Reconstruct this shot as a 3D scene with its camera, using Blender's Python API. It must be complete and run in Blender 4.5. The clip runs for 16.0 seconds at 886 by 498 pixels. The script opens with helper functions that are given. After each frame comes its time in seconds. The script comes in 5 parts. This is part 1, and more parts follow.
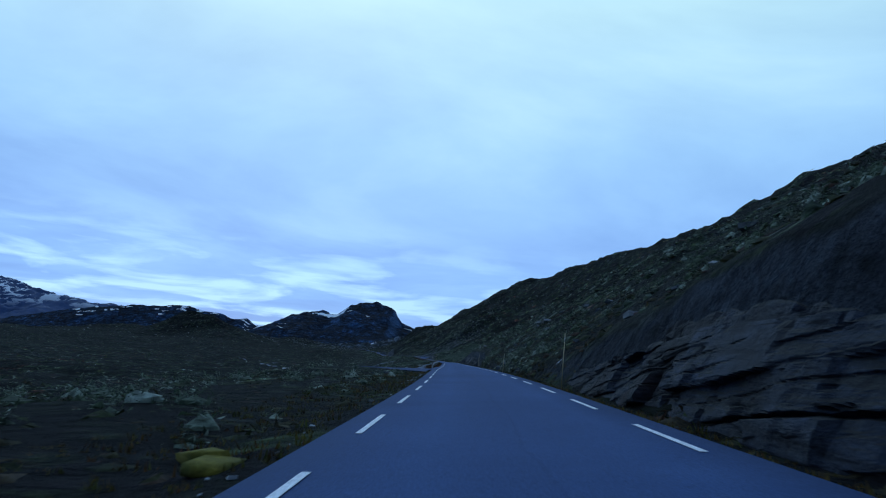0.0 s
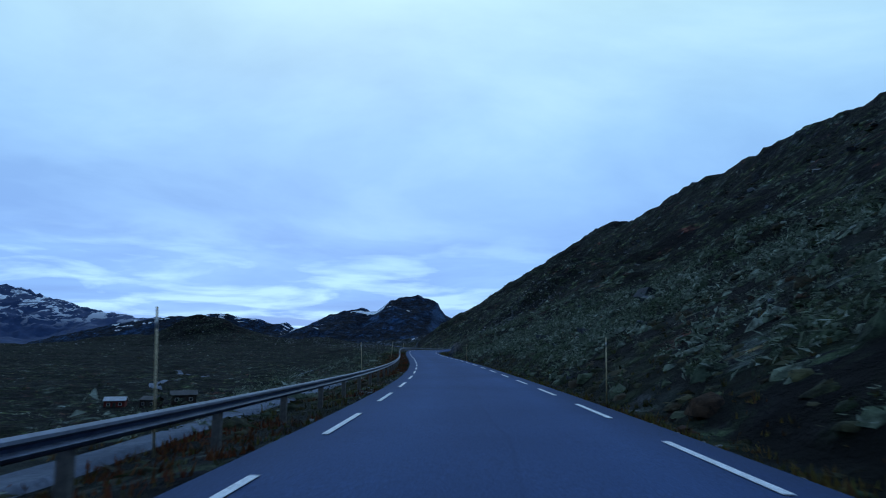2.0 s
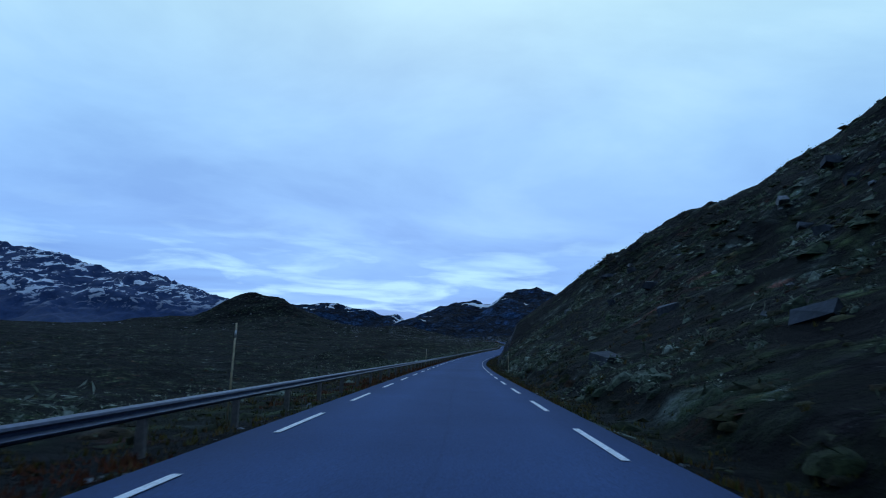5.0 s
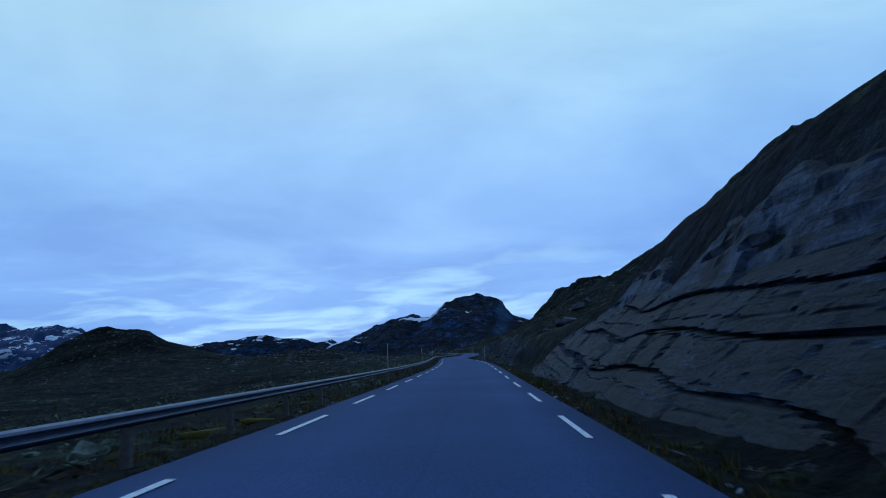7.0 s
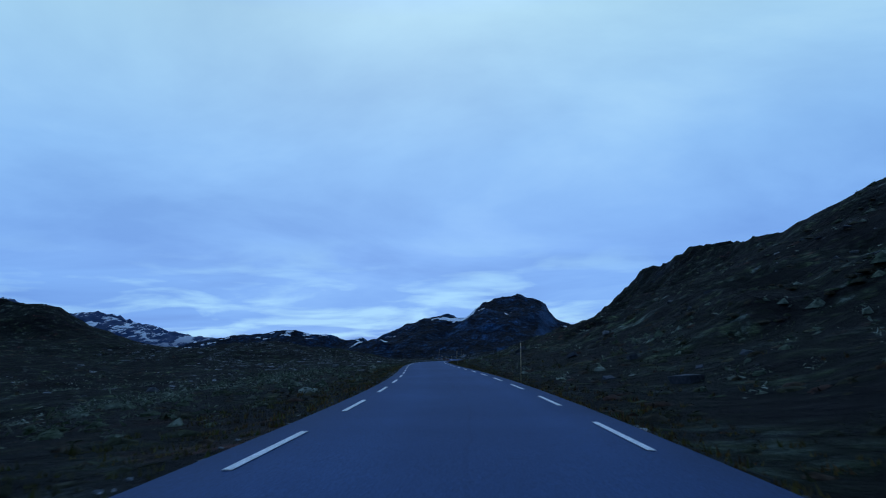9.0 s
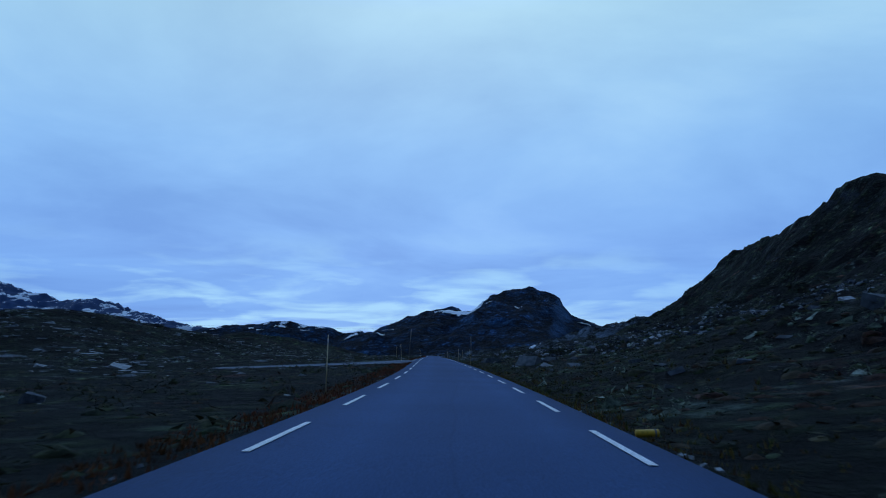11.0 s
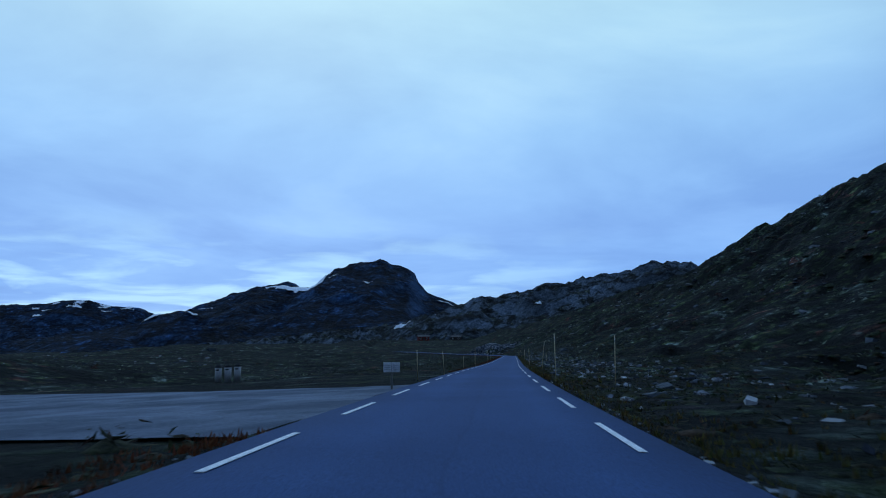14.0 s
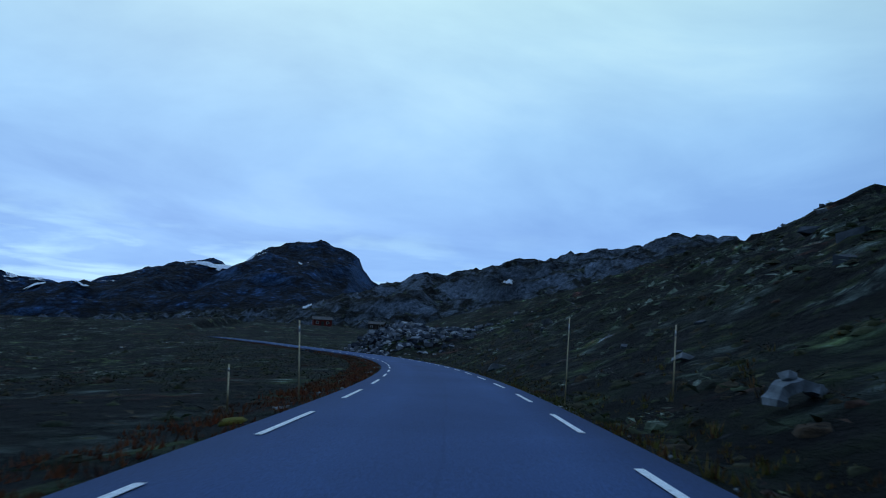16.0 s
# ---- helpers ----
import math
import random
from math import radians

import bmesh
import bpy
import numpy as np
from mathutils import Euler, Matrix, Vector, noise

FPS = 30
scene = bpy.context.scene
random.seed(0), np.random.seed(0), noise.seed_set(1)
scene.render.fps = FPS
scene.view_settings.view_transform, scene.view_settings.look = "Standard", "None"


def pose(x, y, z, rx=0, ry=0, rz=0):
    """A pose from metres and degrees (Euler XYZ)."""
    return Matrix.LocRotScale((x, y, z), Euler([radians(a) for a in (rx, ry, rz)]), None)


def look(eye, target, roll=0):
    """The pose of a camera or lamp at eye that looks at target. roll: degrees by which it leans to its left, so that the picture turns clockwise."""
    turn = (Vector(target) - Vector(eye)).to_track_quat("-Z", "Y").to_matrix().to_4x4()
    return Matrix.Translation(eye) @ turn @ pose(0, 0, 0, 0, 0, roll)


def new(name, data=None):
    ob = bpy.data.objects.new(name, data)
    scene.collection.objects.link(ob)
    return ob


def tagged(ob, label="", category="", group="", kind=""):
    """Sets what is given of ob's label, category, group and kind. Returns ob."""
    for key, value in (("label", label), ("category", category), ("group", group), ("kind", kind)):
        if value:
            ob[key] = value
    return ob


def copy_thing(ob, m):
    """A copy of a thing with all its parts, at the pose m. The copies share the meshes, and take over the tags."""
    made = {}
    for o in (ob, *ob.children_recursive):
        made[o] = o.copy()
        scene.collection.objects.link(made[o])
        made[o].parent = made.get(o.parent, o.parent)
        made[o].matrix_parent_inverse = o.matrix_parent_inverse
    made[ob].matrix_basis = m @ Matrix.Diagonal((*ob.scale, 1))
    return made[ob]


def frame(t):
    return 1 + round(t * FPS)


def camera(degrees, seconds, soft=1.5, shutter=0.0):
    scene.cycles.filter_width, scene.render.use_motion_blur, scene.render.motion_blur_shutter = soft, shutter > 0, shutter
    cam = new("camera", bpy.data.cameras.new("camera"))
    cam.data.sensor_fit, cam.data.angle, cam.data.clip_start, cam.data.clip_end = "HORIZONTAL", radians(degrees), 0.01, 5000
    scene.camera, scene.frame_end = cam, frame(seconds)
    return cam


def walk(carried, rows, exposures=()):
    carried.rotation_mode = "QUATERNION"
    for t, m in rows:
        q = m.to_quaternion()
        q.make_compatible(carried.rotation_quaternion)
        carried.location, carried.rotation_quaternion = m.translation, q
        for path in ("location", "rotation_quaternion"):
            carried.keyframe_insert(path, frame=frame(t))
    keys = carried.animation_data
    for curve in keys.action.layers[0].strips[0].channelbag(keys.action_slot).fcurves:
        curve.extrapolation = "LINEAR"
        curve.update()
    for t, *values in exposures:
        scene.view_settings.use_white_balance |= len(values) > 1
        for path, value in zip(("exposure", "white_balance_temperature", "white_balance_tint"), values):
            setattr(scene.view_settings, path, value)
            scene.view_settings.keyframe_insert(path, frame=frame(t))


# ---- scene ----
EXPOSURES = [(0.0, 0.10, 6550, 4), (4.0, 0.08, 6600, 5), (6.5, -0.10, 6150, 6), (11.5, -0.26, 5950, 7), (12.5, -0.26, 5950, 7), (13.5, -0.14, 6200, 6), (14.5, 0.02, 6600, 5), (16.0, 0.04, 6750, 4)]
cam = camera(66.30, 16.0, soft=1.1, shutter=0.02)
# seconds, x, y, z, yaw, pitch, roll of the car's camera along the road
ROWS = [
    (0.0, 0.000, 0.000, 0.310, 0.71, 9.02, 3.83),
    (0.5, 0.290, 17.497, 0.320, 1.36, 8.70, 4.17),
    (1.0, 0.560, 34.995, 0.243, 1.25, 8.54, 1.20),
    (1.5, 0.520, 52.494, 0.204, 3.17, 8.78, 0.56),
    (2.0, 0.091, 69.988, 0.111, 4.22, 8.37, 0.05),
    (2.5, -1.327, 87.424, 0.109, 9.03, 9.31, -0.54),
    (3.0, -3.231, 104.818, 0.238, 6.20, 9.04, -3.53),
    (3.5, -3.569, 122.308, 0.282, 1.44, 8.99, -0.35),
    (4.0, -4.207, 139.785, 0.337, 7.93, 8.95, 2.69),
    (4.5, -6.799, 157.087, 0.291, 12.55, 8.36, 3.37),
    (5.0, -10.319, 174.228, 0.072, 14.44, 7.94, 2.31),
    (5.5, -14.007, 191.332, -0.199, 13.65, 8.04, 0.21),
    (6.0, -17.160, 208.543, -0.356, 11.10, 8.65, -2.18),
    (6.5, -19.479, 225.887, -0.297, 8.57, 9.31, -4.03),
    (7.0, -21.414, 243.279, -0.140, 8.77, 9.33, -4.45),
    (7.5, -23.717, 260.625, 0.032, 10.48, 9.44, -1.74),
    (8.0, -26.369, 277.923, 0.191, 11.03, 9.27, -3.18),
    (8.2, -27.154, 284.833, 0.255, 7.50, 9.36, -3.24),
    (8.5, -28.192, 295.188, 0.364, 5.93, 9.58, -2.90),
    (9.0, -30.093, 312.414, 0.634, 12.33, 9.81, -1.67),
    (9.5, -34.303, 329.639, 0.936, 17.48, 9.78, -0.20),
    (10.0, -38.339, 346.896, 1.189, 12.22, 9.51, 0.90),
    (10.3, -39.967, 357.269, 1.292, 9.60, 9.34, 1.14),
    (10.5, -40.977, 364.183, 1.353, 11.04, 9.28, 1.05),
    (11.0, -43.920, 381.432, 1.518, 12.92, 9.53, -0.26),
    (11.5, -47.718, 398.510, 1.792, 16.01, 9.84, -3.08),
    (12.0, -51.915, 415.498, 2.045, 15.64, 9.45, -4.36),
    (12.5, -56.082, 432.493, 2.232, 16.29, 9.53, -3.50),
    (13.0, -60.357, 449.461, 2.477, 15.26, 9.58, -5.02),
    (13.5, -63.296, 466.697, 2.556, 7.50, 8.54, -3.30),
    (14.0, -63.647, 484.178, 2.378, -0.57, 8.06, -0.89),
    (14.5, -62.128, 501.606, 2.104, -4.38, 7.86, 1.47),
    (15.0, -60.150, 518.992, 1.835, -4.16, 8.08, 2.13),
    (15.5, -58.252, 536.387, 1.636, -4.23, 8.22, 2.55),
    (16.0, -56.325, 553.780, 1.431, -4.19, 8.06, 2.59),
]


def ahead_of(x, y, z, yaw, pitch):
    a, b = radians(yaw), radians(pitch)
    return (x - math.sin(a) * math.cos(b), y + math.cos(a) * math.cos(b), z + math.sin(b))


walk(cam, [(r[0], look(r[1:4], ahead_of(*r[1:6]), r[6])) for r in ROWS], exposures=EXPOSURES)
# ---------------------------------------------------------------- world and light
world = bpy.data.worlds.new("overcast_dusk")
scene.world = world
world.use_nodes = True


def wire(tree, a, out, b, inp):
    tree.links.new(a.outputs[out], b.inputs[inp])


def ramp(tree, stops):
    n = tree.nodes.new("ShaderNodeValToRGB")
    el = n.color_ramp.elements
    while len(el) < len(stops):
        el.new(0.5)
    for e, (p, c) in zip(el, stops):
        e.position, e.color = p, (*c, 1) if len(c) == 3 else c
    return n


def build_sky():
    nt = world.node_tree
    N = nt.nodes
    back = N["Background"]
    back.inputs["Strength"].default_value = 1.0
    co = N.new("ShaderNodeTexCoord")
    sky = N.new("ShaderNodeTexSky")
    sky.sky_type, sky.sun_disc = "NISHITA", False
    sky.sun_elevation, sky.sun_rotation = radians(40), radians(-16)
    sky.air_density, sky.ozone_density = 1.2, 4.0
    dim = N.new("ShaderNodeVectorMath")
    dim.operation = "SCALE"
    dim.inputs["Scale"].default_value = 0.012
    wire(nt, sky, "Color", dim, 0)
    sep = N.new("ShaderNodeSeparateXYZ")
    wire(nt, co, "Generated", sep, 0)
    # the veil of cloud: brighter overhead, bluer towards the horizon
    veil = ramp(nt, [(0.0, (0.16, 0.36, 0.84)), (0.07, (0.17, 0.38, 0.88)), (0.16, (0.23, 0.44, 0.90)),
                     (0.30, (0.30, 0.54, 0.90)), (0.48, (0.47, 0.73, 0.88)), (0.60, (0.36, 0.64, 1.15)), (1.0, (0.42, 0.76, 1.45))])
    wire(nt, sep, "Z", veil, "Fac")
    # cloud structure, drawn out flat near the horizon
    zz = N.new("ShaderNodeMath")
    zz.operation = "ADD"
    zz.inputs[1].default_value = 0.09
    wire(nt, sep, "Z", zz, 0)
    flat = N.new("ShaderNodeCombineXYZ")
    for ax in ("X", "Y"):
        dv = N.new("ShaderNodeMath")
        dv.operation = "DIVIDE"
        wire(nt, sep, ax, dv, 0)
        wire(nt, zz, 0, dv, 1)
        wire(nt, dv, 0, flat, ax)
    big = N.new("ShaderNodeTexNoise")
    big.inputs["Scale"].default_value, big.inputs["Detail"].default_value = 0.55, 7
    big.inputs["Roughness"].default_value, big.inputs["Distortion"].default_value = 0.55, 0.4
    wire(nt, flat, 0, big, "Vector")
    cl = ramp(nt, [(0.36, (0.74, 0.78, 0.87)), (0.52, (1.0, 1.0, 1.0)), (0.68, (1.36, 1.24, 1.08))])
    wire(nt, big, "Fac", cl, "Fac")
    mul = N.new("ShaderNodeMix")
    mul.data_type, mul.blend_type = "RGBA", "MULTIPLY"
    mul.inputs["Factor"].default_value = 1.0
    wire(nt, veil, "Color", mul, "A")
    wire(nt, cl, "Color", mul, "B")
    # thin bright breaks low over the valley to the west of the road
    br = N.new("ShaderNodeTexNoise")
    br.inputs["Scale"].default_value, br.inputs["Detail"].default_value = 1.1, 9
    br.inputs["Distortion"].default_value = 0.35
    wire(nt, flat, 0, br, "Vector")
    brr = ramp(nt, [(0.47, (0, 0, 0)), (0.60, (0.9, 0.9, 0.9))])
    wire(nt, br, "Fac", brr, "Fac")
    low = ramp(nt, [(0.0, (0.6, 0.6, 0.6)), (0.03, (1, 1, 1)), (0.11, (0.9, 0.9, 0.9)), (0.19, (0, 0, 0))])
    wire(nt, sep, "Z", low, "Fac")
    west = N.new("ShaderNodeVectorMath")
    west.operation = "DOT_PRODUCT"
    west.inputs[1].default_value = (-0.36, 0.93, 0.0)
    wire(nt, co, "Generated", west, 0)
    wr = ramp(nt, [(0.80, (0, 0, 0)), (0.97, (1, 1, 1))])
    wire(nt, west, "Value", wr, "Fac")
    m1 = N.new("ShaderNodeMath")
    m1.operation = "MULTIPLY"
    wire(nt, brr, "Color", m1, 0)
    wire(nt, low, "Color", m1, 1)
    m2 = N.new("ShaderNodeMath")
    m2.operation = "MULTIPLY"
    wire(nt, m1, 0, m2, 0)
    wire(nt, wr, "Color", m2, 1)
    glow = N.new("ShaderNodeMix")
    glow.data_type = "RGBA"
    wire(nt, m2, 0, glow, "Factor")
    wire(nt, mul, "Result", glow, "A")
    glow.inputs["B"].default_value = (0.44, 0.74, 1.0, 1)
    add = N.new("ShaderNodeVectorMath")
    add.operation = "ADD"
    wire(nt, glow, "Result", add, 0)
    wire(nt, dim, 0, add, 1)
    # dusk: the light comes from the sky ahead, the sky behind is much darker
    north = N.new("ShaderNodeVectorMath")
    north.operation = "DOT_PRODUCT"
    north.inputs[1].default_value = (-0.15, 0.95, 0.25)
    wire(nt, co, "Generated", north, 0)
    half = N.new("ShaderNodeMath")
    half.operation = "MULTIPLY_ADD"
    half.inputs[1].default_value, half.inputs[2].default_value = 0.5, 0.5
    wire(nt, north, "Value", half, 0)
    fall = ramp(nt, [(0.0, (0.20, 0.20, 0.22)), (0.40, (0.26, 0.26, 0.29)), (0.62, (0.50, 0.51, 0.54)), (0.80, (0.8, 0.8, 0.82)), (0.88, (1, 1, 1))])
    wire(nt, half, 0, fall, "Fac")
    dusk = N.new("ShaderNodeMix")
    dusk.data_type, dusk.blend_type = "RGBA", "MULTIPLY"
    dusk.inputs["Factor"].default_value = 1.0
    wire(nt, add, 0, dusk, "A")
    wire(nt, fall, "Color", dusk, "B")
    wire(nt, dusk, "Result", back, "Color")


build_sky()
sun = new("sun", bpy.data.lights.new("sun", "SUN"))
sun.data.energy, sun.data.angle, sun.data.color = 0.12, radians(40), (0.4, 0.66, 1.0)
sun.matrix_world = look((0, 0, 50), (6, -21, 31.6))


# ---------------------------------------------------------------- materials
def material(name, rough=0.9, spec=0.3):
    m = bpy.data.materials.new(name)
    m.use_nodes = True
    b = m.node_tree.nodes["Principled BSDF"]
    b.inputs["Roughness"].default_value = rough
    b.inputs["Specular IOR Level"].default_value = spec
    return m, m.node_tree, b


def noise_node(nt, scale, detail=5, rough=0.6, vec=None, distort=0.0):
    n = nt.nodes.new("ShaderNodeTexNoise")
    n.inputs["Scale"].default_value, n.inputs["Detail"].default_value = scale, detail
    n.inputs["Roughness"].default_value, n.inputs["Distortion"].default_value = rough, distort
    if vec is not None:
        nt.links.new(vec, n.inputs["Vector"])
    return n


def mix(nt, fac, a, b, blend="MIX"):
    n = nt.nodes.new("ShaderNodeMix")
    n.data_type, n.blend_type = "RGBA", blend
    for key, v in (("Factor", fac), ("A", a), ("B", b)):
        if isinstance(v, (int, float)):
            n.inputs[key].default_value = v
        elif isinstance(v, tuple):
            n.inputs[key].default_value = (*v, 1)
        else:
            nt.links.new(v, n.inputs[key])
    return n.outputs["Result"]


def bump(nt, b, height, strength=0.5, dist=0.02):
    n = nt.nodes.new("ShaderNodeBump")
    n.inputs["Strength"].default_value, n.inputs["Distance"].default_value = strength, dist
    nt.links.new(height, n.inputs["Height"])
    nt.links.new(n.outputs["Normal"], b.inputs["Normal"])


def object_co(nt):
    return nt.nodes.new("ShaderNodeTexCoord").outputs["Object"]


def two_tone(name, a, b, scale, fine, rough=0.9, spec=0.2, relief=0.4, dist=0.02, c=None, edge=(0.40, 0.62)):
    """A surface of two colours in patches, with fine grain and relief."""
    m, nt, p = material(name, rough, spec)
    co = object_co(nt)
    n1, n2 = noise_node(nt, scale, 6, 0.6, co, 0.3), noise_node(nt, fine, 4, 0.7, co)
    r = ramp(nt, [(edge[0], a), (edge[1], b)])
    wire(nt, n1, "Fac", r, "Fac")
    col = r.outputs["Color"]
    if c:
        n3 = noise_node(nt, scale * 0.31, 4, 0.5, co)
        r3 = ramp(nt, [(0.5, (0, 0, 0)), (0.62, (1, 1, 1))])
        wire(nt, n3, "Fac", r3, "Fac")
        col = mix(nt, r3.outputs["Color"], col, c)
    g = ramp(nt, [(0.25, (0.55, 0.55, 0.55)), (0.75, (1.4, 1.4, 1.4))])
    wire(nt, n2, "Fac", g, "Fac")
    col = mix(nt, 1.0, col, g.outputs["Color"], "MULTIPLY")
    nt.links.new(col, p.inputs["Base Color"])
    bump(nt, p, n2.outputs["Fac"], relief, dist)
    return m


def ground_material(name, heath, layers, stone, steep=(0.62, 0.80), unit=1.0, sombre=0.0):
    """Mountain ground: dark heath with patches of other plants (colour, patch size, from, to) and bare rock where it is
    steep.
    unit: the size of a clump; sombre: how far the patches fade along the road's middle stretch, painting in its deeper
    shadow."""
    m, nt, p = material(name, 0.95, 0.10)
    co = object_co(nt)
    sep_co = nt.nodes.new("ShaderNodeSeparateXYZ")
    nt.links.new(co, sep_co.inputs[0])
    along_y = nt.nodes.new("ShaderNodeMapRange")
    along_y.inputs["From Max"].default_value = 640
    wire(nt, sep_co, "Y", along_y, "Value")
    # patches fade along the middle stretch: deeper shadow put into the ground colour
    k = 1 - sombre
    stretch_fade = ramp(nt, [(0.0, (1, 1, 1)), (0.30, (1, 1, 1)), (0.36, (k, k, k)), (0.72, (k, k, k)), (0.79, (0.95, 0.95, 0.95)), (1.0, (1, 1, 1))])
    wire(nt, along_y, "Result", stretch_fade, "Fac")
    n0 = noise_node(nt, 1.1 / unit, 8, 0.72, co, 0.4)
    r0 = ramp(nt, [(0.36, tuple(0.35 * v for v in heath)), (0.50, heath), (0.66, tuple(2.0 * v for v in heath))])
    wire(nt, n0, "Fac", r0, "Fac")
    col = r0.outputs["Color"]
    for colour, size, lo, hi in layers:
        n = noise_node(nt, 1 / (size * unit), 9, 0.70, co, 0.5)
        r = ramp(nt, [(lo, (0, 0, 0)), (hi, (1, 1, 1))])
        wire(nt, n, "Fac", r, "Fac")
        patch_mask = mix(nt, 1.0, r.outputs["Color"], stretch_fade.outputs["Color"], "MULTIPLY")
        col = mix(nt, patch_mask, col, colour)
    # clumps at two sizes, their pale tops and shaded gaps put into the colour
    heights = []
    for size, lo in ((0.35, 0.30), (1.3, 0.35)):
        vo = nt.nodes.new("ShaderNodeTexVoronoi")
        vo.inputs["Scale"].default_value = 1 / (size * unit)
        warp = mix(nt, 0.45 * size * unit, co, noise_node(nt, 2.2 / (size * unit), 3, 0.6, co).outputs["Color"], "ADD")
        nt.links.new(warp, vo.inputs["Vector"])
        dome_shade = ramp(nt, [(0.05, (1.75,) * 3), (0.32, (1.0,) * 3), (0.62, (lo,) * 3)])
        wire(nt, vo, "Distance", dome_shade, "Fac")
        col = mix(nt, 1.0, col, dome_shade.outputs["Color"], "MULTIPLY")
        tone = nt.nodes.new("ShaderNodeSeparateColor")
        wire(nt, vo, "Color", tone, 0)
        tr = ramp(nt, [(0.0, (0.45,) * 3), (0.7, (1.1,) * 3), (1.0, (1.9,) * 3)])
        wire(nt, tone, "Red", tr, "Fac")
        col = mix(nt, 1.0, col, tr.outputs["Color"], "MULTIPLY")
        heights.append(dome_shade)
    mid = noise_node(nt, 0.9 / unit, 8, 0.68, co)
    rock = ramp(nt, [(0.34, tuple(0.18 * v for v in stone)), (0.48, tuple(0.8 * v for v in stone)), (0.66, tuple(1.5 * v for v in stone))])
    wire(nt, noise_node(nt, 2.4 / unit, 9, 0.72, co, 0.6), "Fac", rock, "Fac")
    geo = nt.nodes.new("ShaderNodeNewGeometry")
    sep = nt.nodes.new("ShaderNodeSeparateXYZ")
    wire(nt, geo, "Normal", sep, 0)
    jit = nt.nodes.new("ShaderNodeMath")
    jit.operation = "MULTIPLY_ADD"
    jit.inputs[1].default_value = 0.7
    wire(nt, mid, "Fac", jit, 0)
    wire(nt, sep, "Z", jit, 2)
    sh = nt.nodes.new("ShaderNodeMath")
    sh.operation = "SUBTRACT"
    sh.inputs[1].default_value = 0.35
    wire(nt, jit, 0, sh, 0)
    st = ramp(nt, [(steep[0], (1, 1, 1)), (steep[1], (0, 0, 0))])
    wire(nt, sh, 0, st, "Fac")
    col = mix(nt, st.outputs["Color"], col, rock.outputs["Color"])
    fine = noise_node(nt, 22 / unit, 4, 0.75, co)
    tract = noise_node(nt, 0.16 / unit, 5, 0.6, co, 0.5)
    for tex, lo, hi in ((fine, 0.45, 1.6), (tract, 0.40, 1.6)):
        g = ramp(nt, [(0.34, (lo,) * 3), (0.66, (hi,) * 3)])
        wire(nt, tex, "Fac", g, "Fac")
        col = mix(nt, 1.0, col, g.outputs["Color"], "MULTIPLY")
    nt.links.new(col, p.inputs["Base Color"])
    both = nt.nodes.new("ShaderNodeMath")
    wire(nt, fine, "Fac", both, 0)
    wire(nt, heights[0], "Color", both, 1)
    up = nt.nodes.new("ShaderNodeMath")
    wire(nt, both, 0, up, 0)
    wire(nt, heights[1], "Color", up, 1)
    bump(nt, p, up.outputs[0], 1.0, 0.10 * unit)
    return m


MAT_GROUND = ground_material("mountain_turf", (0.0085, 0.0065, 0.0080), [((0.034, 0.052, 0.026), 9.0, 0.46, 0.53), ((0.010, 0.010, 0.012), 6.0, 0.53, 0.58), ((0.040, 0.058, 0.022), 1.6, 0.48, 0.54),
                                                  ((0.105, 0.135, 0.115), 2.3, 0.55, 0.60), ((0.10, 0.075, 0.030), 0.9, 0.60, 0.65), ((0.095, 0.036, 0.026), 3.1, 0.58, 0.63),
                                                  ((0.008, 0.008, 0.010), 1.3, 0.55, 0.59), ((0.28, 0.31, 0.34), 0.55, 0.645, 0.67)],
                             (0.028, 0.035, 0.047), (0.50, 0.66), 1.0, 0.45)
# the blue of distant haze is put into this rock and heath colour
MAT_FAR = ground_material("haze_blue_rock_and_heath", (0.009, 0.028, 0.068), [((0.010, 0.033, 0.080), 1.5, 0.46, 0.55), ((0.016, 0.044, 0.096), 2.4, 0.55, 0.62)], (0.034, 0.082, 0.165), (0.72, 0.90), 9.0)
MAT_RIDGE = ground_material("slab_rock_and_heath", (0.020, 0.020, 0.020), [((0.040, 0.050, 0.030), 1.4, 0.47, 0.55), ((0.065, 0.064, 0.036), 2.2, 0.56, 0.62), ((0.15, 0.18, 0.21), 0.8, 0.60, 0.64)], (0.11, 0.14, 0.175), (0.80, 0.94), 2.2)
MAT_SNOW = two_tone("old_snow", (0.84, 0.88, 0.92), (0.90, 0.93, 0.95), 0.1, 1.5, 0.7, 0.3, 0.3, 0.1)
MAT_ASPHALT = two_tone("worn_asphalt", (0.024, 0.050, 0.120), (0.036, 0.064, 0.145), 0.6, 140, 0.85, 0.1, 0.35, 0.004)


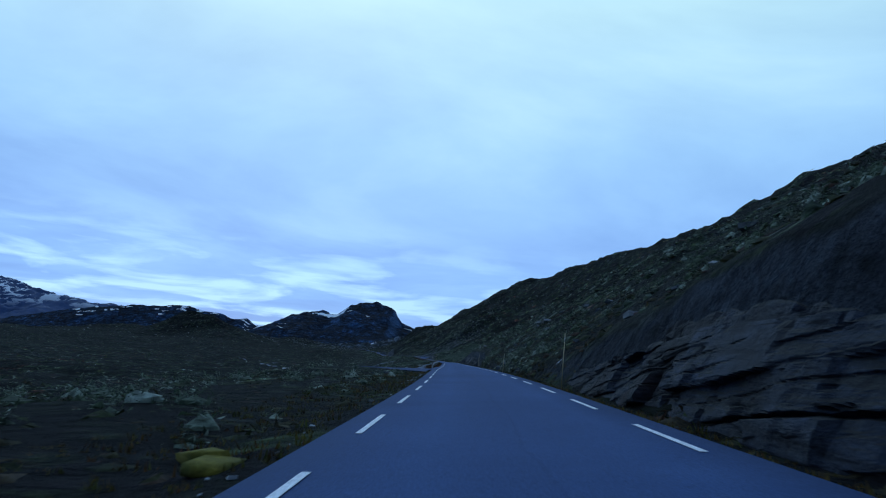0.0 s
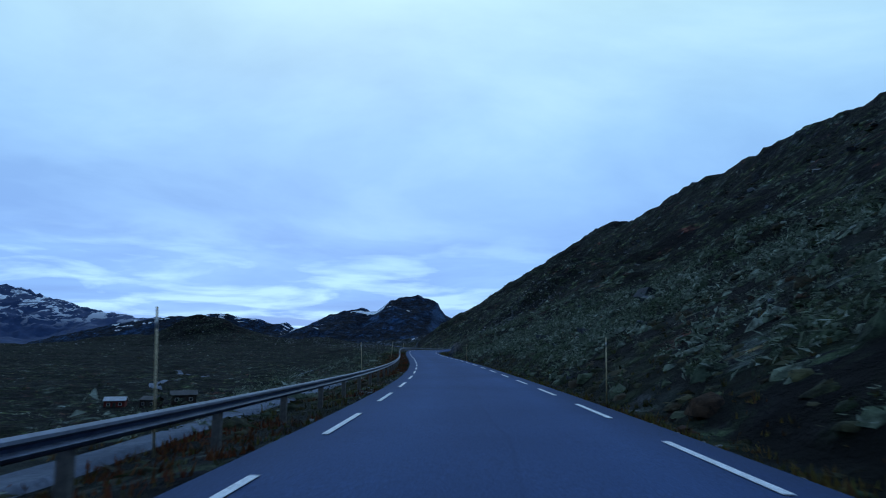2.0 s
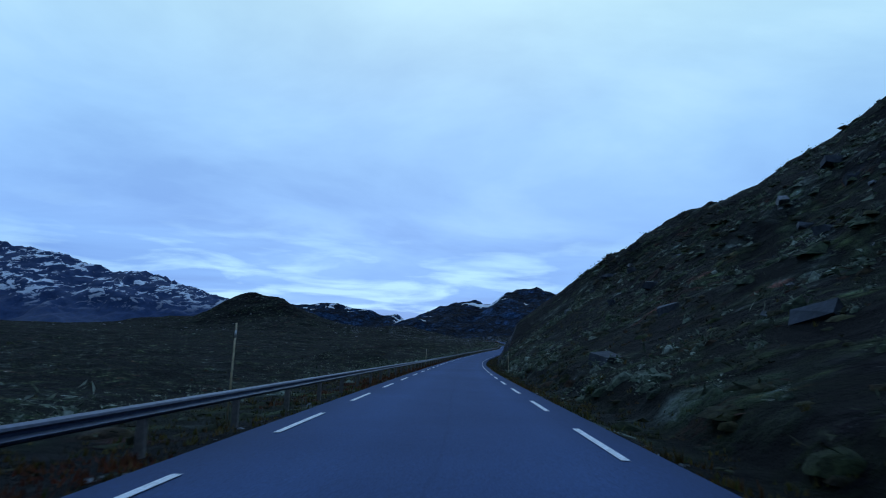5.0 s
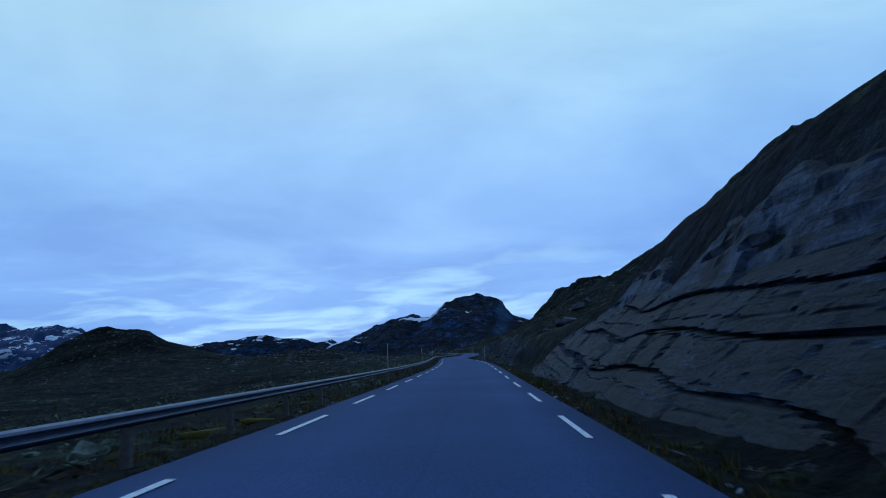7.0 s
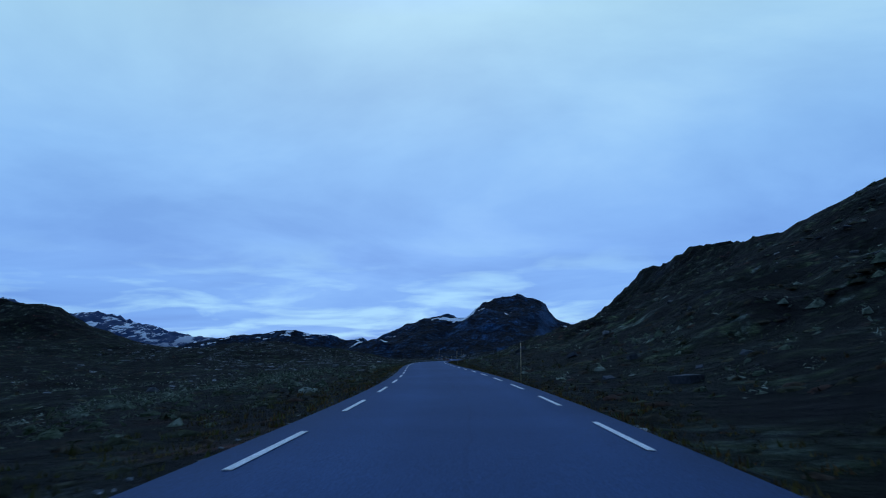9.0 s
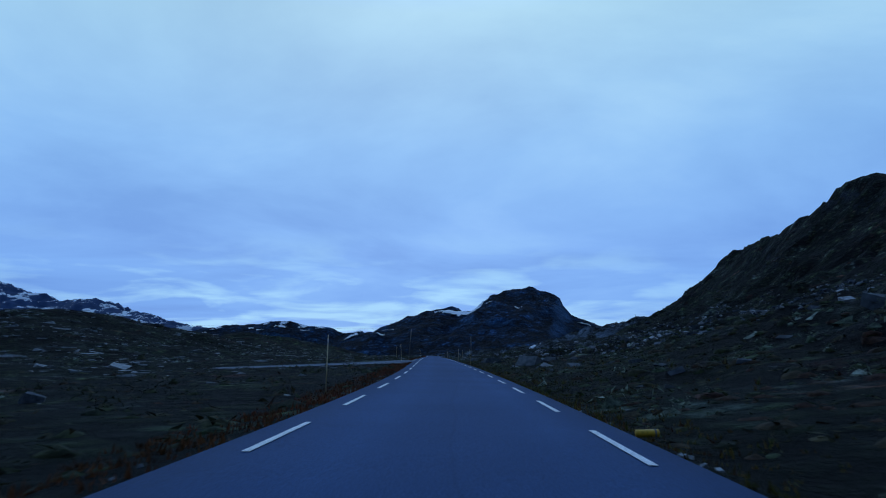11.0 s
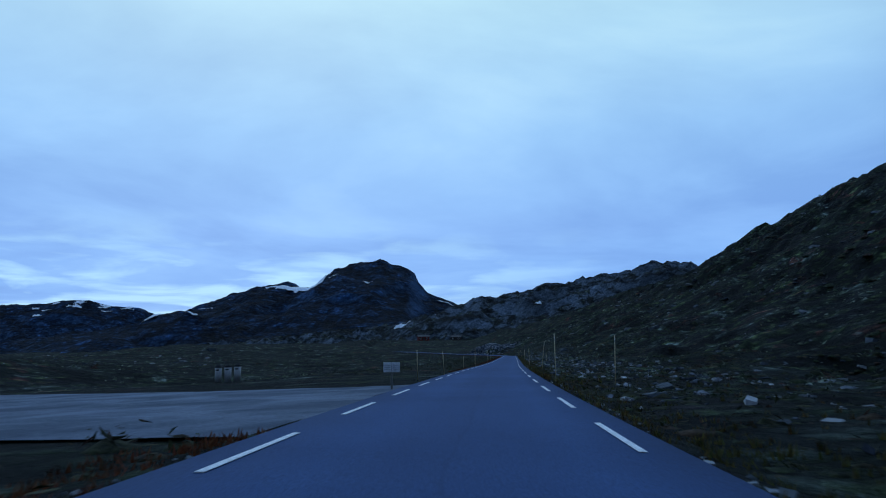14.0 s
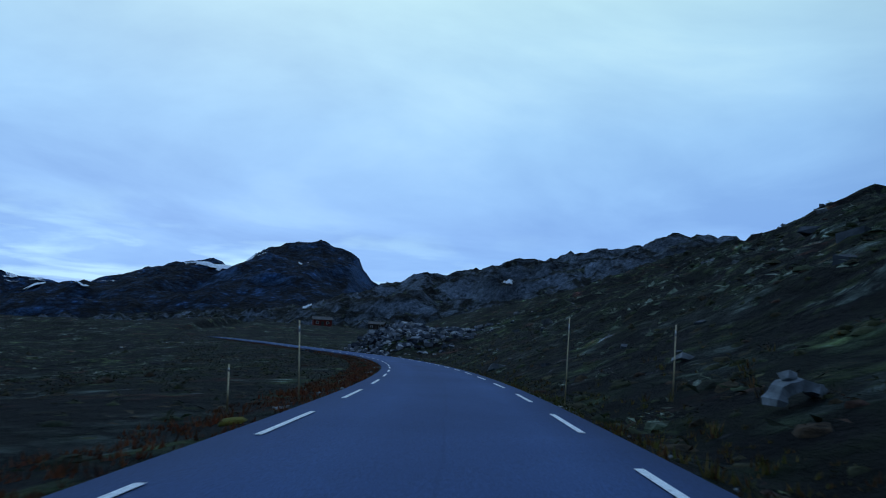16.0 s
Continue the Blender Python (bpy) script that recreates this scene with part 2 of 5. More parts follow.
def road_asphalt():
    """Asphalt with paler wheel tracks and a thin wandering seam along the middle."""
    m, nt, p = material("road_asphalt", 0.85, 0.15)
    co = object_co(nt)
    at = nt.nodes.new("ShaderNodeAttribute")
    at.attribute_name = "across"
    patch, grain, wander = noise_node(nt, 0.5, 6, 0.6, co, 0.4), noise_node(nt, 130, 3, 0.7, co), noise_node(nt, 0.6, 3, 0.5, co)
    base = ramp(nt, [(0.35, (0.026, 0.060, 0.152)), (0.65, (0.038, 0.080, 0.192))])
    wire(nt, patch, "Fac", base, "Fac")
    shift = nt.nodes.new("ShaderNodeMath")
    shift.operation = "MULTIPLY_ADD"
    shift.inputs[1].default_value = 0.10
    wire(nt, wander, "Fac", shift, 0)
    wire(nt, at, "Fac", shift, 2)
    wear = ramp(nt, [(0.0, (0.8, 0.8, 0.8)), (0.10, (0.86, 0.86, 0.86)), (0.22, (1.0, 1.0, 1.0)), (0.32, (1.12, 1.12, 1.1)), (0.42, (0.98, 0.98, 0.98)), (0.520, (0.95, 0.95, 0.95)), (0.523, (0.86, 0.86, 0.87)),
                     (0.527, (0.86, 0.86, 0.87)), (0.530, (0.98, 0.98, 0.98)), (0.66, (1.0, 1.0, 1.0)), (0.76, (1.12, 1.12, 1.1)), (0.87, (1.0, 1.0, 1.0)), (1.0, (0.8, 0.8, 0.8))])
    wire(nt, shift, 0, wear, "Fac")
    g = ramp(nt, [(0.3, (0.6, 0.6, 0.6)), (0.7, (1.4, 1.4, 1.4))])
    wire(nt, grain, "Fac", g, "Fac")
    col = mix(nt, 1.0, base.outputs["Color"], wear.outputs["Color"], "MULTIPLY")
    nt.links.new(mix(nt, 1.0, col, g.outputs["Color"], "MULTIPLY"), p.inputs["Base Color"])
    bump(nt, p, grain.outputs["Fac"], 0.35, 0.004)
    return m


MAT_ROAD = road_asphalt()
MAT_PAINT = two_tone("road_paint", (0.78, 0.78, 0.76), (0.88, 0.88, 0.86), 6, 60, 0.7, 0.3, 0.2, 0.002)

# ---------------------------------------------------------------- the lie of the land
# the road's centre line: one knot every quarter second of the drive
ROAD_X = [0.21, 0.40, 0.46, 0.59, 0.64, 0.66, 0.53, 0.38, 0.18, -0.34, -1.29, -2.49, -3.45, -3.80, -3.65, -3.60, -4.16, -5.38, -6.88, -8.58, -10.42, -12.31, -14.13, -15.83, -17.34, -18.62, -19.71, -20.68, -21.62, -22.67, -23.80, -25.17, -26.56, -27.72, -28.36, -28.96, -30.12, -31.98, -34.26, -36.45, -38.25, -39.62, -40.92, -42.38, -43.98, -45.83, -47.90, -50.00, -52.06, -54.10, -56.21, -58.41, -60.58, -62.39, -63.49, -63.96, -63.76, -63.07, -62.19, -61.21, -60.23, -59.28, -58.31, -57.32, -56.44]
ROAD_Y = [-0.0, 8.7, 17.5, 26.2, 35.0, 43.7, 52.5, 61.2, 70.0, 78.7, 87.4, 96.1, 104.8, 113.6, 122.3, 131.1, 139.8, 148.5, 157.1, 165.7, 174.2, 182.7, 191.3, 199.9, 208.5, 217.2, 225.9, 234.6, 243.3, 251.9, 260.6, 269.3, 277.9, 286.5, 295.2, 303.8, 312.4, 321.0, 329.6, 338.3, 346.9, 355.6, 364.2, 372.8, 381.4, 390.0, 398.5, 407.0, 415.5, 424.0, 432.5, 440.9, 449.4, 458.0, 466.7, 475.4, 484.2, 492.9, 501.6, 510.3, 519.0, 527.7, 536.4, 545.1, 553.8]
ROAD_Z = [0.01, 0.03, 0.02, -0.02, -0.06, -0.10, -0.11, -0.14, -0.19, -0.24, -0.20, -0.12, -0.04, -0.02, -0.01, 0.01, 0.04, 0.03, -0.02, -0.11, -0.24, -0.38, -0.51, -0.61, -0.66, -0.66, -0.60, -0.53, -0.45, -0.38, -0.28, -0.18, -0.09, -0.02, 0.07, 0.19, 0.33, 0.48, 0.63, 0.77, 0.89, 0.98, 1.06, 1.12, 1.21, 1.33, 1.49, 1.63, 1.74, 1.82, 1.92, 2.04, 2.18, 2.27, 2.28, 2.20, 2.08, 1.94, 1.79, 1.64, 1.52, 1.42, 1.34, 1.24, 1.12]
ROAD_BANK = [3.6, 4.1, 3.8, 2.4, 0.9, 0.3, 0.2, 0.0, -0.2, -0.2, -0.9, -2.8, -4.2, -3.0, -0.7, 1.2, 2.4, 2.9, 3.1, 2.7, 2.0, 1.0, -0.1, -1.3, -2.5, -3.4, -4.2, -4.7, -4.5, -3.0, -1.9, -2.5, -3.8, -3.8, -3.3, -2.7, -2.0, -1.2, -0.5, 0.1, 0.6, 0.9, 0.8, 0.3, -0.6, -1.9, -3.3, -4.3, -4.6, -4.0, -3.7, -4.4, -5.2, -4.7, -3.8, -2.6, -1.3, 0.2, 1.2, 1.7, 1.8, 2.0, 2.2, 2.3, 2.3]
HALF = 0.76          # half the asphalt's width
LINE = 0.606         # edge lines from the centre


class Track:
    """The road's centre as smooth curves over y."""

    def __init__(self):
        ys, cols = np.array(ROAD_Y), [np.array(v) for v in (ROAD_X, ROAD_Z, ROAD_BANK)]
        n = 9
        x, z, b = cols
        # the road goes on past the last knot in an easy bend to the left
        ey = ys[-1] + np.array([5.0, 9.0, 13.0, 18.0, 24.0, 32.0, 42.0, 54.0, 72.0])
        ex = x[-1] + np.array([0.52, 0.72, 0.76, 0.55, -0.1, -1.8, -5.0, -10.5, -21.0])
        ez = z[-1] + np.array([-0.05, -0.09, -0.13, -0.17, -0.20, -0.22, -0.18, 0.0, 0.3])
        ys0 = np.array([-60.0, -30.0])
        self.y = np.concatenate([ys0, ys, ey])
        self.x = np.concatenate([[x[0] - 0.6, x[0] - 0.3], x, ex])
        self.z = np.concatenate([[z[0], z[0]], z, ez])
        self.b = np.concatenate([[b[0], b[0]], b, 0 * ey])
        self.mx, self.mz, self.mb = (self.second(v) for v in (self.x, self.z, self.b))

    def second(self, v):
        y, n = self.y, len(self.y)
        A, r = np.eye(n), np.zeros(n)
        for i in range(1, n - 1):
            h0, h1 = y[i] - y[i - 1], y[i + 1] - y[i]
            A[i, i - 1:i + 2] = h0 / 6, (h0 + h1) / 3, h1 / 6
            r[i] = (v[i + 1] - v[i]) / h1 - (v[i] - v[i - 1]) / h0
        return np.linalg.solve(A, r)

    def at(self, y, v, m):
        y = np.clip(np.asarray(y, float), self.y[0], self.y[-1])
        i = np.clip(np.searchsorted(self.y, y, "right") - 1, 0, len(self.y) - 2)
        h = self.y[i + 1] - self.y[i]
        a = (self.y[i + 1] - y) / h
        b = 1 - a
        return a * v[i] + b * v[i + 1] + ((a**3 - a) * m[i] + (b**3 - b) * m[i + 1]) * h * h / 6

    def xc(self, y):
        return self.at(y, self.x, self.mx)

    def zc(self, y):
        return self.at(y, self.z, self.mz)

    def bank(self, y):
        return np.tan(np.radians(self.at(y, self.b, self.mb)))


TRACK = Track()
Y_END = TRACK.y[-1]


def smooth(a, b, x):
    t = np.clip((np.asarray(x, float) - a) / (b - a), 0, 1)
    return t * t * (3 - 2 * t)


def bumpy(x, y, scale, seed=0, octaves=4, ridged=False):
    """Smooth value noise on numpy arrays, about -1 to 1."""
    x, y = np.asarray(x, float) / scale + seed * 17.3, np.asarray(y, float) / scale + seed * 9.1
    out, amp, tot = 0, 1.0, 0.0
    for o in range(octaves):
        xi, yi = np.floor(x), np.floor(y)
        fx, fy = x - xi, y - yi
        fx, fy = fx * fx * (3 - 2 * fx), fy * fy * (3 - 2 * fy)

        def h(i, j):
            s = np.sin(i * 127.1 + j * 311.7 + seed * 74.7 + o * 13.13) * 43758.5453
            return s - np.floor(s)
        v = (h(xi, yi) * (1 - fx) + h(xi + 1, yi) * fx) * (1 - fy) + (h(xi, yi + 1) * (1 - fx) + h(xi + 1, yi + 1) * fx) * fy
        v = 1 - np.abs(2 * v - 1) * 2 if ridged else 2 * v - 1
        out, tot = out + amp * v, tot + amp
        amp, x, y = amp * 0.5, x * 2.03 + 5.2, y * 2.03 + 1.7
    return out / tot


def along(y, ys, vs):
    """A value that changes gently along the road."""
    ys, vs = np.array(ys, float), np.array(vs, float)
    y = np.clip(y, ys[0], ys[-1])
    i = np.clip(np.searchsorted(ys, y, "right") - 1, 0, len(ys) - 2)
    t = (y - ys[i]) / (ys[i + 1] - ys[i])
    t = t * t * (3 - 2 * t)
    return vs[i] * (1 - t) + vs[i + 1] * t


def curved(y, ys, vs):
    """A value that runs in an even curve through its knots along the road."""
    ys, vs = np.array(ys, float), np.array(vs, float)
    m = np.gradient(vs, ys)
    y = np.clip(y, ys[0], ys[-1])
    i = np.clip(np.searchsorted(ys, y, "right") - 1, 0, len(ys) - 2)
    h = ys[i + 1] - ys[i]
    t = (y - ys[i]) / h
    return (2 * t**3 - 3 * t**2 + 1) * vs[i] + (t**3 - 2 * t**2 + t) * h * m[i] + (3 * t**2 - 2 * t**3) * vs[i + 1] + (t**3 - t**2) * h * m[i + 1]


# the hillside east of the road: its height forty metres from the road
HILL_Y = [-60, 30, 60, 80, 100, 120, 140, 160, 180, 200, 215, 230, 245, 260, 275, 290, 305, 320, 335, 350, 365, 380, 395, 410, 425, 440, 455, 470, 485, 500, 515, 530, 545, 560, 575, 588, 600, 615, 640, 672, 720, 800, 1000]
HILL_H = [20.7, 22.0, 23.4, 24.2, 21.5, 23.0, 24.4, 25.3, 25.0, 23.6, 25.7, 24.7, 25.5, 24.8, 22.9, 19.3, 19.5, 22.6, 21.0, 17.5, 14.9, 13.8, 13.6, 13.7, 15.8, 15.6, 15.7, 14.4, 16.5, 16.5, 19.8, 18.8, 19.2, 19.7, 17.9, 16.2, 12.6, 13.3, 13.8, 13.0, 11.5, 9.4, 7.0]
# rock cuts along the road's east side: how high they stand
CUT_Y = [-60, 5, 9, 12, 36, 44, 60, 66, 72, 98, 104, 112, 116, 205, 213, 226, 234, 240, 252, 258, 264, 269, 290, 298, 310, 900]
CUT_H = [0.75, 0.72, 0.35, 0.10, 0.15, 0.55, 0.75, 0.50, 0.05, 0.08, 0.55, 0.75, 0.06, 0.20, 1.70, 1.92, 1.34, 1.15, 1.12, 0.40, 0.60, 1.00, 0.90, 0.30, 0.02, 0.02]
LEAN_Y = [-60, 205, 212, 230, 239, 258, 264, 290, 300, 900]
LEAN_V = [0.46, 0.46, 0.32, 0.32, 1.1, 1.1, 0.7, 0.7, 0.5, 0.5]
# how the hillside steepens: 1 rises evenly, more keeps low at first
BEND_Y = [-60, 60, 100, 140, 170, 200, 225, 250, 275, 300, 325, 350, 375, 400, 425, 450, 475, 500, 525, 550, 575, 600, 900]
BEND_P = [0.86, 0.91, 1.12, 1.35, 1.30, 0.87, 0.99, 0.99, 1.44, 1.35, 1.65, 1.30, 1.16, 1.50, 2.20, 2.89, 2.73, 2.09, 1.55, 1.10, 0.98, 0.95, 0.88]
CUT_U = 1.22
# the valley west of the road: how far it lies below it
DROP_Y = [-60, 0, 16, 27, 60, 100, 150, 230, 290, 340, 400, 460, 500, 560, 640, 800]
DROP_H = [1.5, 1.7, 1.6, 2.6, 4.2, 4.4, 4.0, 3.2, 2.5, 0.8, 0.3, 0.2, 0.9, 1.2, 1.0, 0.5]
# knolls: x, y, height, half-widths
KNOLLS = [(-164.1, 444.9, 14, 26.3, 22.4), (-134, 430.7, 4, 30.2, 25.3), (-216.1, 477.2, 5.9, 40.4, 35.3), (-92, 432, 3.3, 17, 19), (-111, 506, 5.4, 23, 26),
          (-55.6, 590.2, 1.45, 3.6, 4.4), (-84, 650, 1.2, 24, 18), (-30, 245, 0.9, 3.5, 9), (-42, 262, 1.6, 8, 12),
          (8.5, 167, 4.0, 7.5, 10), (11.5, 116, 1.6, 6, 8)]


def ground_z(x, y):
    """The height of the ground."""
    x, y = np.asarray(x, float), np.asarray(y, float)
    yr = np.minimum(y, 566.0)
    u = x - TRACK.xc(y)
    uh = x - TRACK.xc(yr)
    zc = TRACK.zc(y)
    bank = TRACK.bank(y)
    road = zc + np.clip(u, -1.1, 1.1) * bank
    r = np.clip(u - HALF, 0, None)
    l = np.clip(-u - HALF, 0, None)
    z = road - 0.035 - 0.09 * smooth(0.02, 0.4, r) - 0.07 * smooth(0.02, 0.6, l)
    # east: the cut, then the hillside up to a rounded crest
    hc, cut = curved(y, HILL_Y, HILL_H), along(y, CUT_Y, CUT_H)
    foot = CUT_U + 0.10
    lean = along(y, LEAN_Y, LEAN_V) * cut
    rise = cut * smooth(foot + 0.1 * cut + 0.35 * lean, foot + 0.2 + 0.1 * cut + 1.35 * lean, u)
    q = np.clip((uh - foot) / 40, 0, None)
    bend = curved(y, BEND_Y, BEND_P)
    q = np.where(q < 1, np.clip(q, 1e-6, None) ** bend, q)
    soft = np.where(q < 1, q - 0.18 * q * (1 - q), 1.0 + 0.10 * (1 - np.exp(-(q - 1) * 3)))
    rise = rise + (hc - cut * 0.5) * soft
    rough = smooth(1.5, 9, uh)
    hump = 0.45 * bumpy(x, y, 7, 1) + 0.9 * bumpy(x, y, 24, 2) + 0.45 * bumpy(x, y, 2.6, 3, 4, True) + 0.55 * bumpy(x + 0.5 * y, y * 0.6, 6.5, 4, 4, True)
    hump = hump + smooth(14, 24, uh) * 0.55 * bumpy(x, y, 4.5, 19, 4, True) + smooth(16, 24, uh) * smooth(395, 410, y) * 0.5 * np.round(2 * bumpy(x, y, 6, 18, 3))
    mound = smooth(1.3, 3.0, u) * 0.12 * bumpy(x, y, 1.1, 8, 3)
    z = z + np.where(uh > 0, rise * np.where(u > 0, 1, 0) + (rough * hump + mound) * np.where(u > 0, 1, 0), 0)
    # west: the valley floor
    w = np.where(u > 0, 0, -u)
    z = z - along(y, DROP_Y, DROP_H) * smooth(1.1, 15, w)
    z = z + smooth(1.2, 4, w) * 0.07 * bumpy(x, y, 0.9, 9, 3) + smooth(2.5, 12, w) * (0.35 * bumpy(x, y, 9, 5) + 0.22 * bumpy(x, y, 3, 6, 3, True))
    z = z + smooth(9, 26, w) * (0.65 * bumpy(x, y, 17, 25, 4, True) + 0.30 * bumpy(x * 0.7, y, 6, 26, 3, True)) * (1 - 0.5 * smooth(440, 480, y))
    z = z + smooth(20, 60, w) * 1.0 * bumpy(x, y, 26, 15) + smooth(60, 400, w) * 5 * bumpy(x, y, 150, 7)
    for kx, ky, kh, ka, kb in KNOLLS:
        d = ((x - kx) / ka) ** 2 + ((y - ky) / kb) ** 2
        k = kh * np.exp(-d * 1.1)
        z = z + k * (1 + 0.22 * bumpy(x, y, max(ka * 0.45, 1.2), 31, 5, True)) * smooth(1.3, 2.6, np.abs(u))
    z = z + 2.6 * smooth(610, 690, y) * smooth(-190, -130, x) * (1 - smooth(-48, -30, x))
    # side road and lay-bys are level with the road
    for (ya, yb, ua, ub) in PADS:
        inside = smooth(ya - 1.5, ya + 0.3, y) * (1 - smooth(yb - 0.3, yb + 1.5, y)) * smooth(-ub - 1, -ub, -w) * smooth(0.8, 1.2, w)
        z = z * (1 - inside) + inside * (road - 0.05 - 0.03 * w)
    return z


# open gravel and asphalt beside the road: from and to along it, from and to away from it
PADS = [(17.6, 26.0, -0.7, 4.4), (400.2, 404.6, -0.7, 8.5), (487.4, 503.0, -0.7, 16.0), (471.0, 475.6, -0.7, 2.6)]


def spaced(parts):
    out = []
    for a, b, n in parts:
        out += list(np.linspace(a, b, n, endpoint=False))
    return np.array(out + [parts[-1][1]])


def mesh_object(name, verts, faces, mat, parent=None, smooth_shade=True):
    me = bpy.data.meshes.new(name)
    me.from_pydata(np.asarray(verts).tolist(), [], faces if isinstance(faces, list) else faces.tolist())
    me.materials.append(mat)
    if smooth_shade:
        me.polygons.foreach_set("use_smooth", [True] * len(me.polygons))
    me.update()
    ob = new(name, me)
    ob.parent = parent
    return ob


def grid_faces(n, m):
    i = np.arange(n - 1)[:, None] * m + np.arange(m - 1)[None]
    return np.stack([i, i + 1, i + m + 1, i + m], -1).reshape(-1, 4)


def build_ground():
    ys = spaced([(-70, -6, 20), (-6, 610, 740), (610, 760, 90), (760, 1000, 40), (1000, 4700, 40)])
    us = spaced([(-4400, -400, 20), (-400, -240, 12), (-240, -60, 56), (-60, -12, 38), (-12, -2, 44), (-2, 1.1, 20), (1.1, 2.2, 12), (2.2, 12, 44), (12, 60, 54), (60, 400, 20), (400, 4400, 16)])
    Y, U = np.meshgrid(ys, us, indexing="ij")
    X = U + TRACK.xc(Y)
    Z = ground_z(X, Y)
    v = np.stack([X, Y, Z], -1).reshape(-1, 3)
    f = grid_faces(len(ys), len(us))
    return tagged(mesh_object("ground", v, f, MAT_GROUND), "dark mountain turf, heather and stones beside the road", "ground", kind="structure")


def build_road():
    ys = np.linspace(-55, Y_END - 1, 900)
    off = np.array([-HALF, -HALF * 0.98, -0.4, 0, 0.4, HALF * 0.98, HALF])
    dx = np.gradient(TRACK.xc(ys), ys)
    n = np.stack([np.ones_like(dx), -dx], 1) / np.sqrt(1 + dx * dx)[:, None]
    jag = bumpy(ys, ys * 0, 0.7, 11)[:, None] * 0.018
    o = off[None] + np.where(np.abs(off)[None] > 0.75, jag * np.sign(off)[None], 0)
    X, Y = TRACK.xc(ys)[:, None] + n[:, :1] * o, ys[:, None] + n[:, 1:] * o
    Z = TRACK.zc(ys)[:, None] + o * TRACK.bank(ys)[:, None] + np.array([-0.06, 0, 0.004, 0.008, 0.004, 0, -0.06])[None]
    v = np.stack([X, Y, Z], -1).reshape(-1, 3)
    ob = mesh_object("road", v, grid_faces(len(ys), len(off)), MAT_ROAD)
    ob.data.attributes.new("across", "FLOAT", "POINT").data.foreach_set("value", np.tile((off + HALF) / (2 * HALF) * 0.9, len(ys)).astype(np.float32))
    return tagged(ob, "narrow blue-grey asphalt mountain road, slightly worn", "road", kind="structure")


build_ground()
build_road()

DASH = 0.90
# where a dash of each edge line begins; the others lie evenly between
DASHES_LEFT = [2.83, 19.26, 37.02, 54.83, 72.58, 90.46, 106.85, 124.57, 142.55, 227.41, 245.99, 263.32, 279.3, 365.63, 383.54, 400.29, 434.26, 451.45, 468.18, 485.93, 503.34, 520.9, 538.43, 556.25]
DASHES_RIGHT = [2.33, 20.32, 38.05, 55.7, 71.54, 89.08, 106.49, 124.37, 141.92, 228.65, 245.9, 262.92, 279.85, 365.82, 383.38, 401.21, 435.01, 451.91, 468.23, 486.39, 503.93, 521.3, 538.82, 556.62]


def dash_starts(anchors):
    out = [anchors[0] - 1.84 * k for k in (4, 3, 2, 1)]
    for a, b in zip(anchors, anchors[1:]):
        n = max(round((b - a) / 1.82), 1)
        out += [a + (b - a) * k / n for k in range(n)]
    k = 0
    while anchors[-1] + 1.82 * k < Y_END - 4:
        out.append(anchors[-1] + 1.82 * k)
        k += 1
    return out


def on_road(y, u, lift=0.0):
    """A place at u metres to the right of the centre line, on the asphalt's plane, and the road's heading there."""
    d = (TRACK.xc(y + 0.05) - TRACK.xc(y - 0.05)) / 0.1
    c = 1 / math.hypot(1, d)
    return Vector((float(TRACK.xc(y)) + u * c, y - u * d * c, float(TRACK.zc(y)) + u * float(TRACK.bank(y)) + lift)), -math.atan(d)


def build_dashes(side, anchors):
    root = tagged(new("edge_line_" + ("left" if side < 0 else "right")), "broken white painted edge line on the asphalt", "road marking", kind="structure")
    w = 0.0135
    v = [(sx * w, sy * DASH / 2, z) for z in (0, 0.0015) for sx, sy in ((-1, -1), (1, -1), (1, 1), (-1, 1))]
    f = [(4, 5, 6, 7), (0, 1, 5, 4), (1, 2, 6, 5), (2, 3, 7, 6), (3, 0, 4, 7)]
    me = bpy.data.meshes.new("dash")
    me.from_pydata(v, [], f)
    me.materials.append(MAT_PAINT)
    for k, y0 in enumerate(dash_starts(anchors)):
        p, _ = on_road(y0, side * LINE, 0.004)
        q, _ = on_road(y0 + DASH * 0.98, side * LINE, 0.004)
        d = q - p
        ob = new("dash", me)
        ob.parent = root
        ob.matrix_local = Matrix.Translation((p + q) / 2) @ pose(0, 0, 0, math.degrees(math.atan2(d.z, math.hypot(d.x, d.y))),
                                                                 -math.degrees(math.atan(float(TRACK.bank(y0)))), math.degrees(math.atan2(-d.x, d.y)))
    return root


build_dashes(-1, DASHES_LEFT)
build_dashes(1, DASHES_RIGHT)


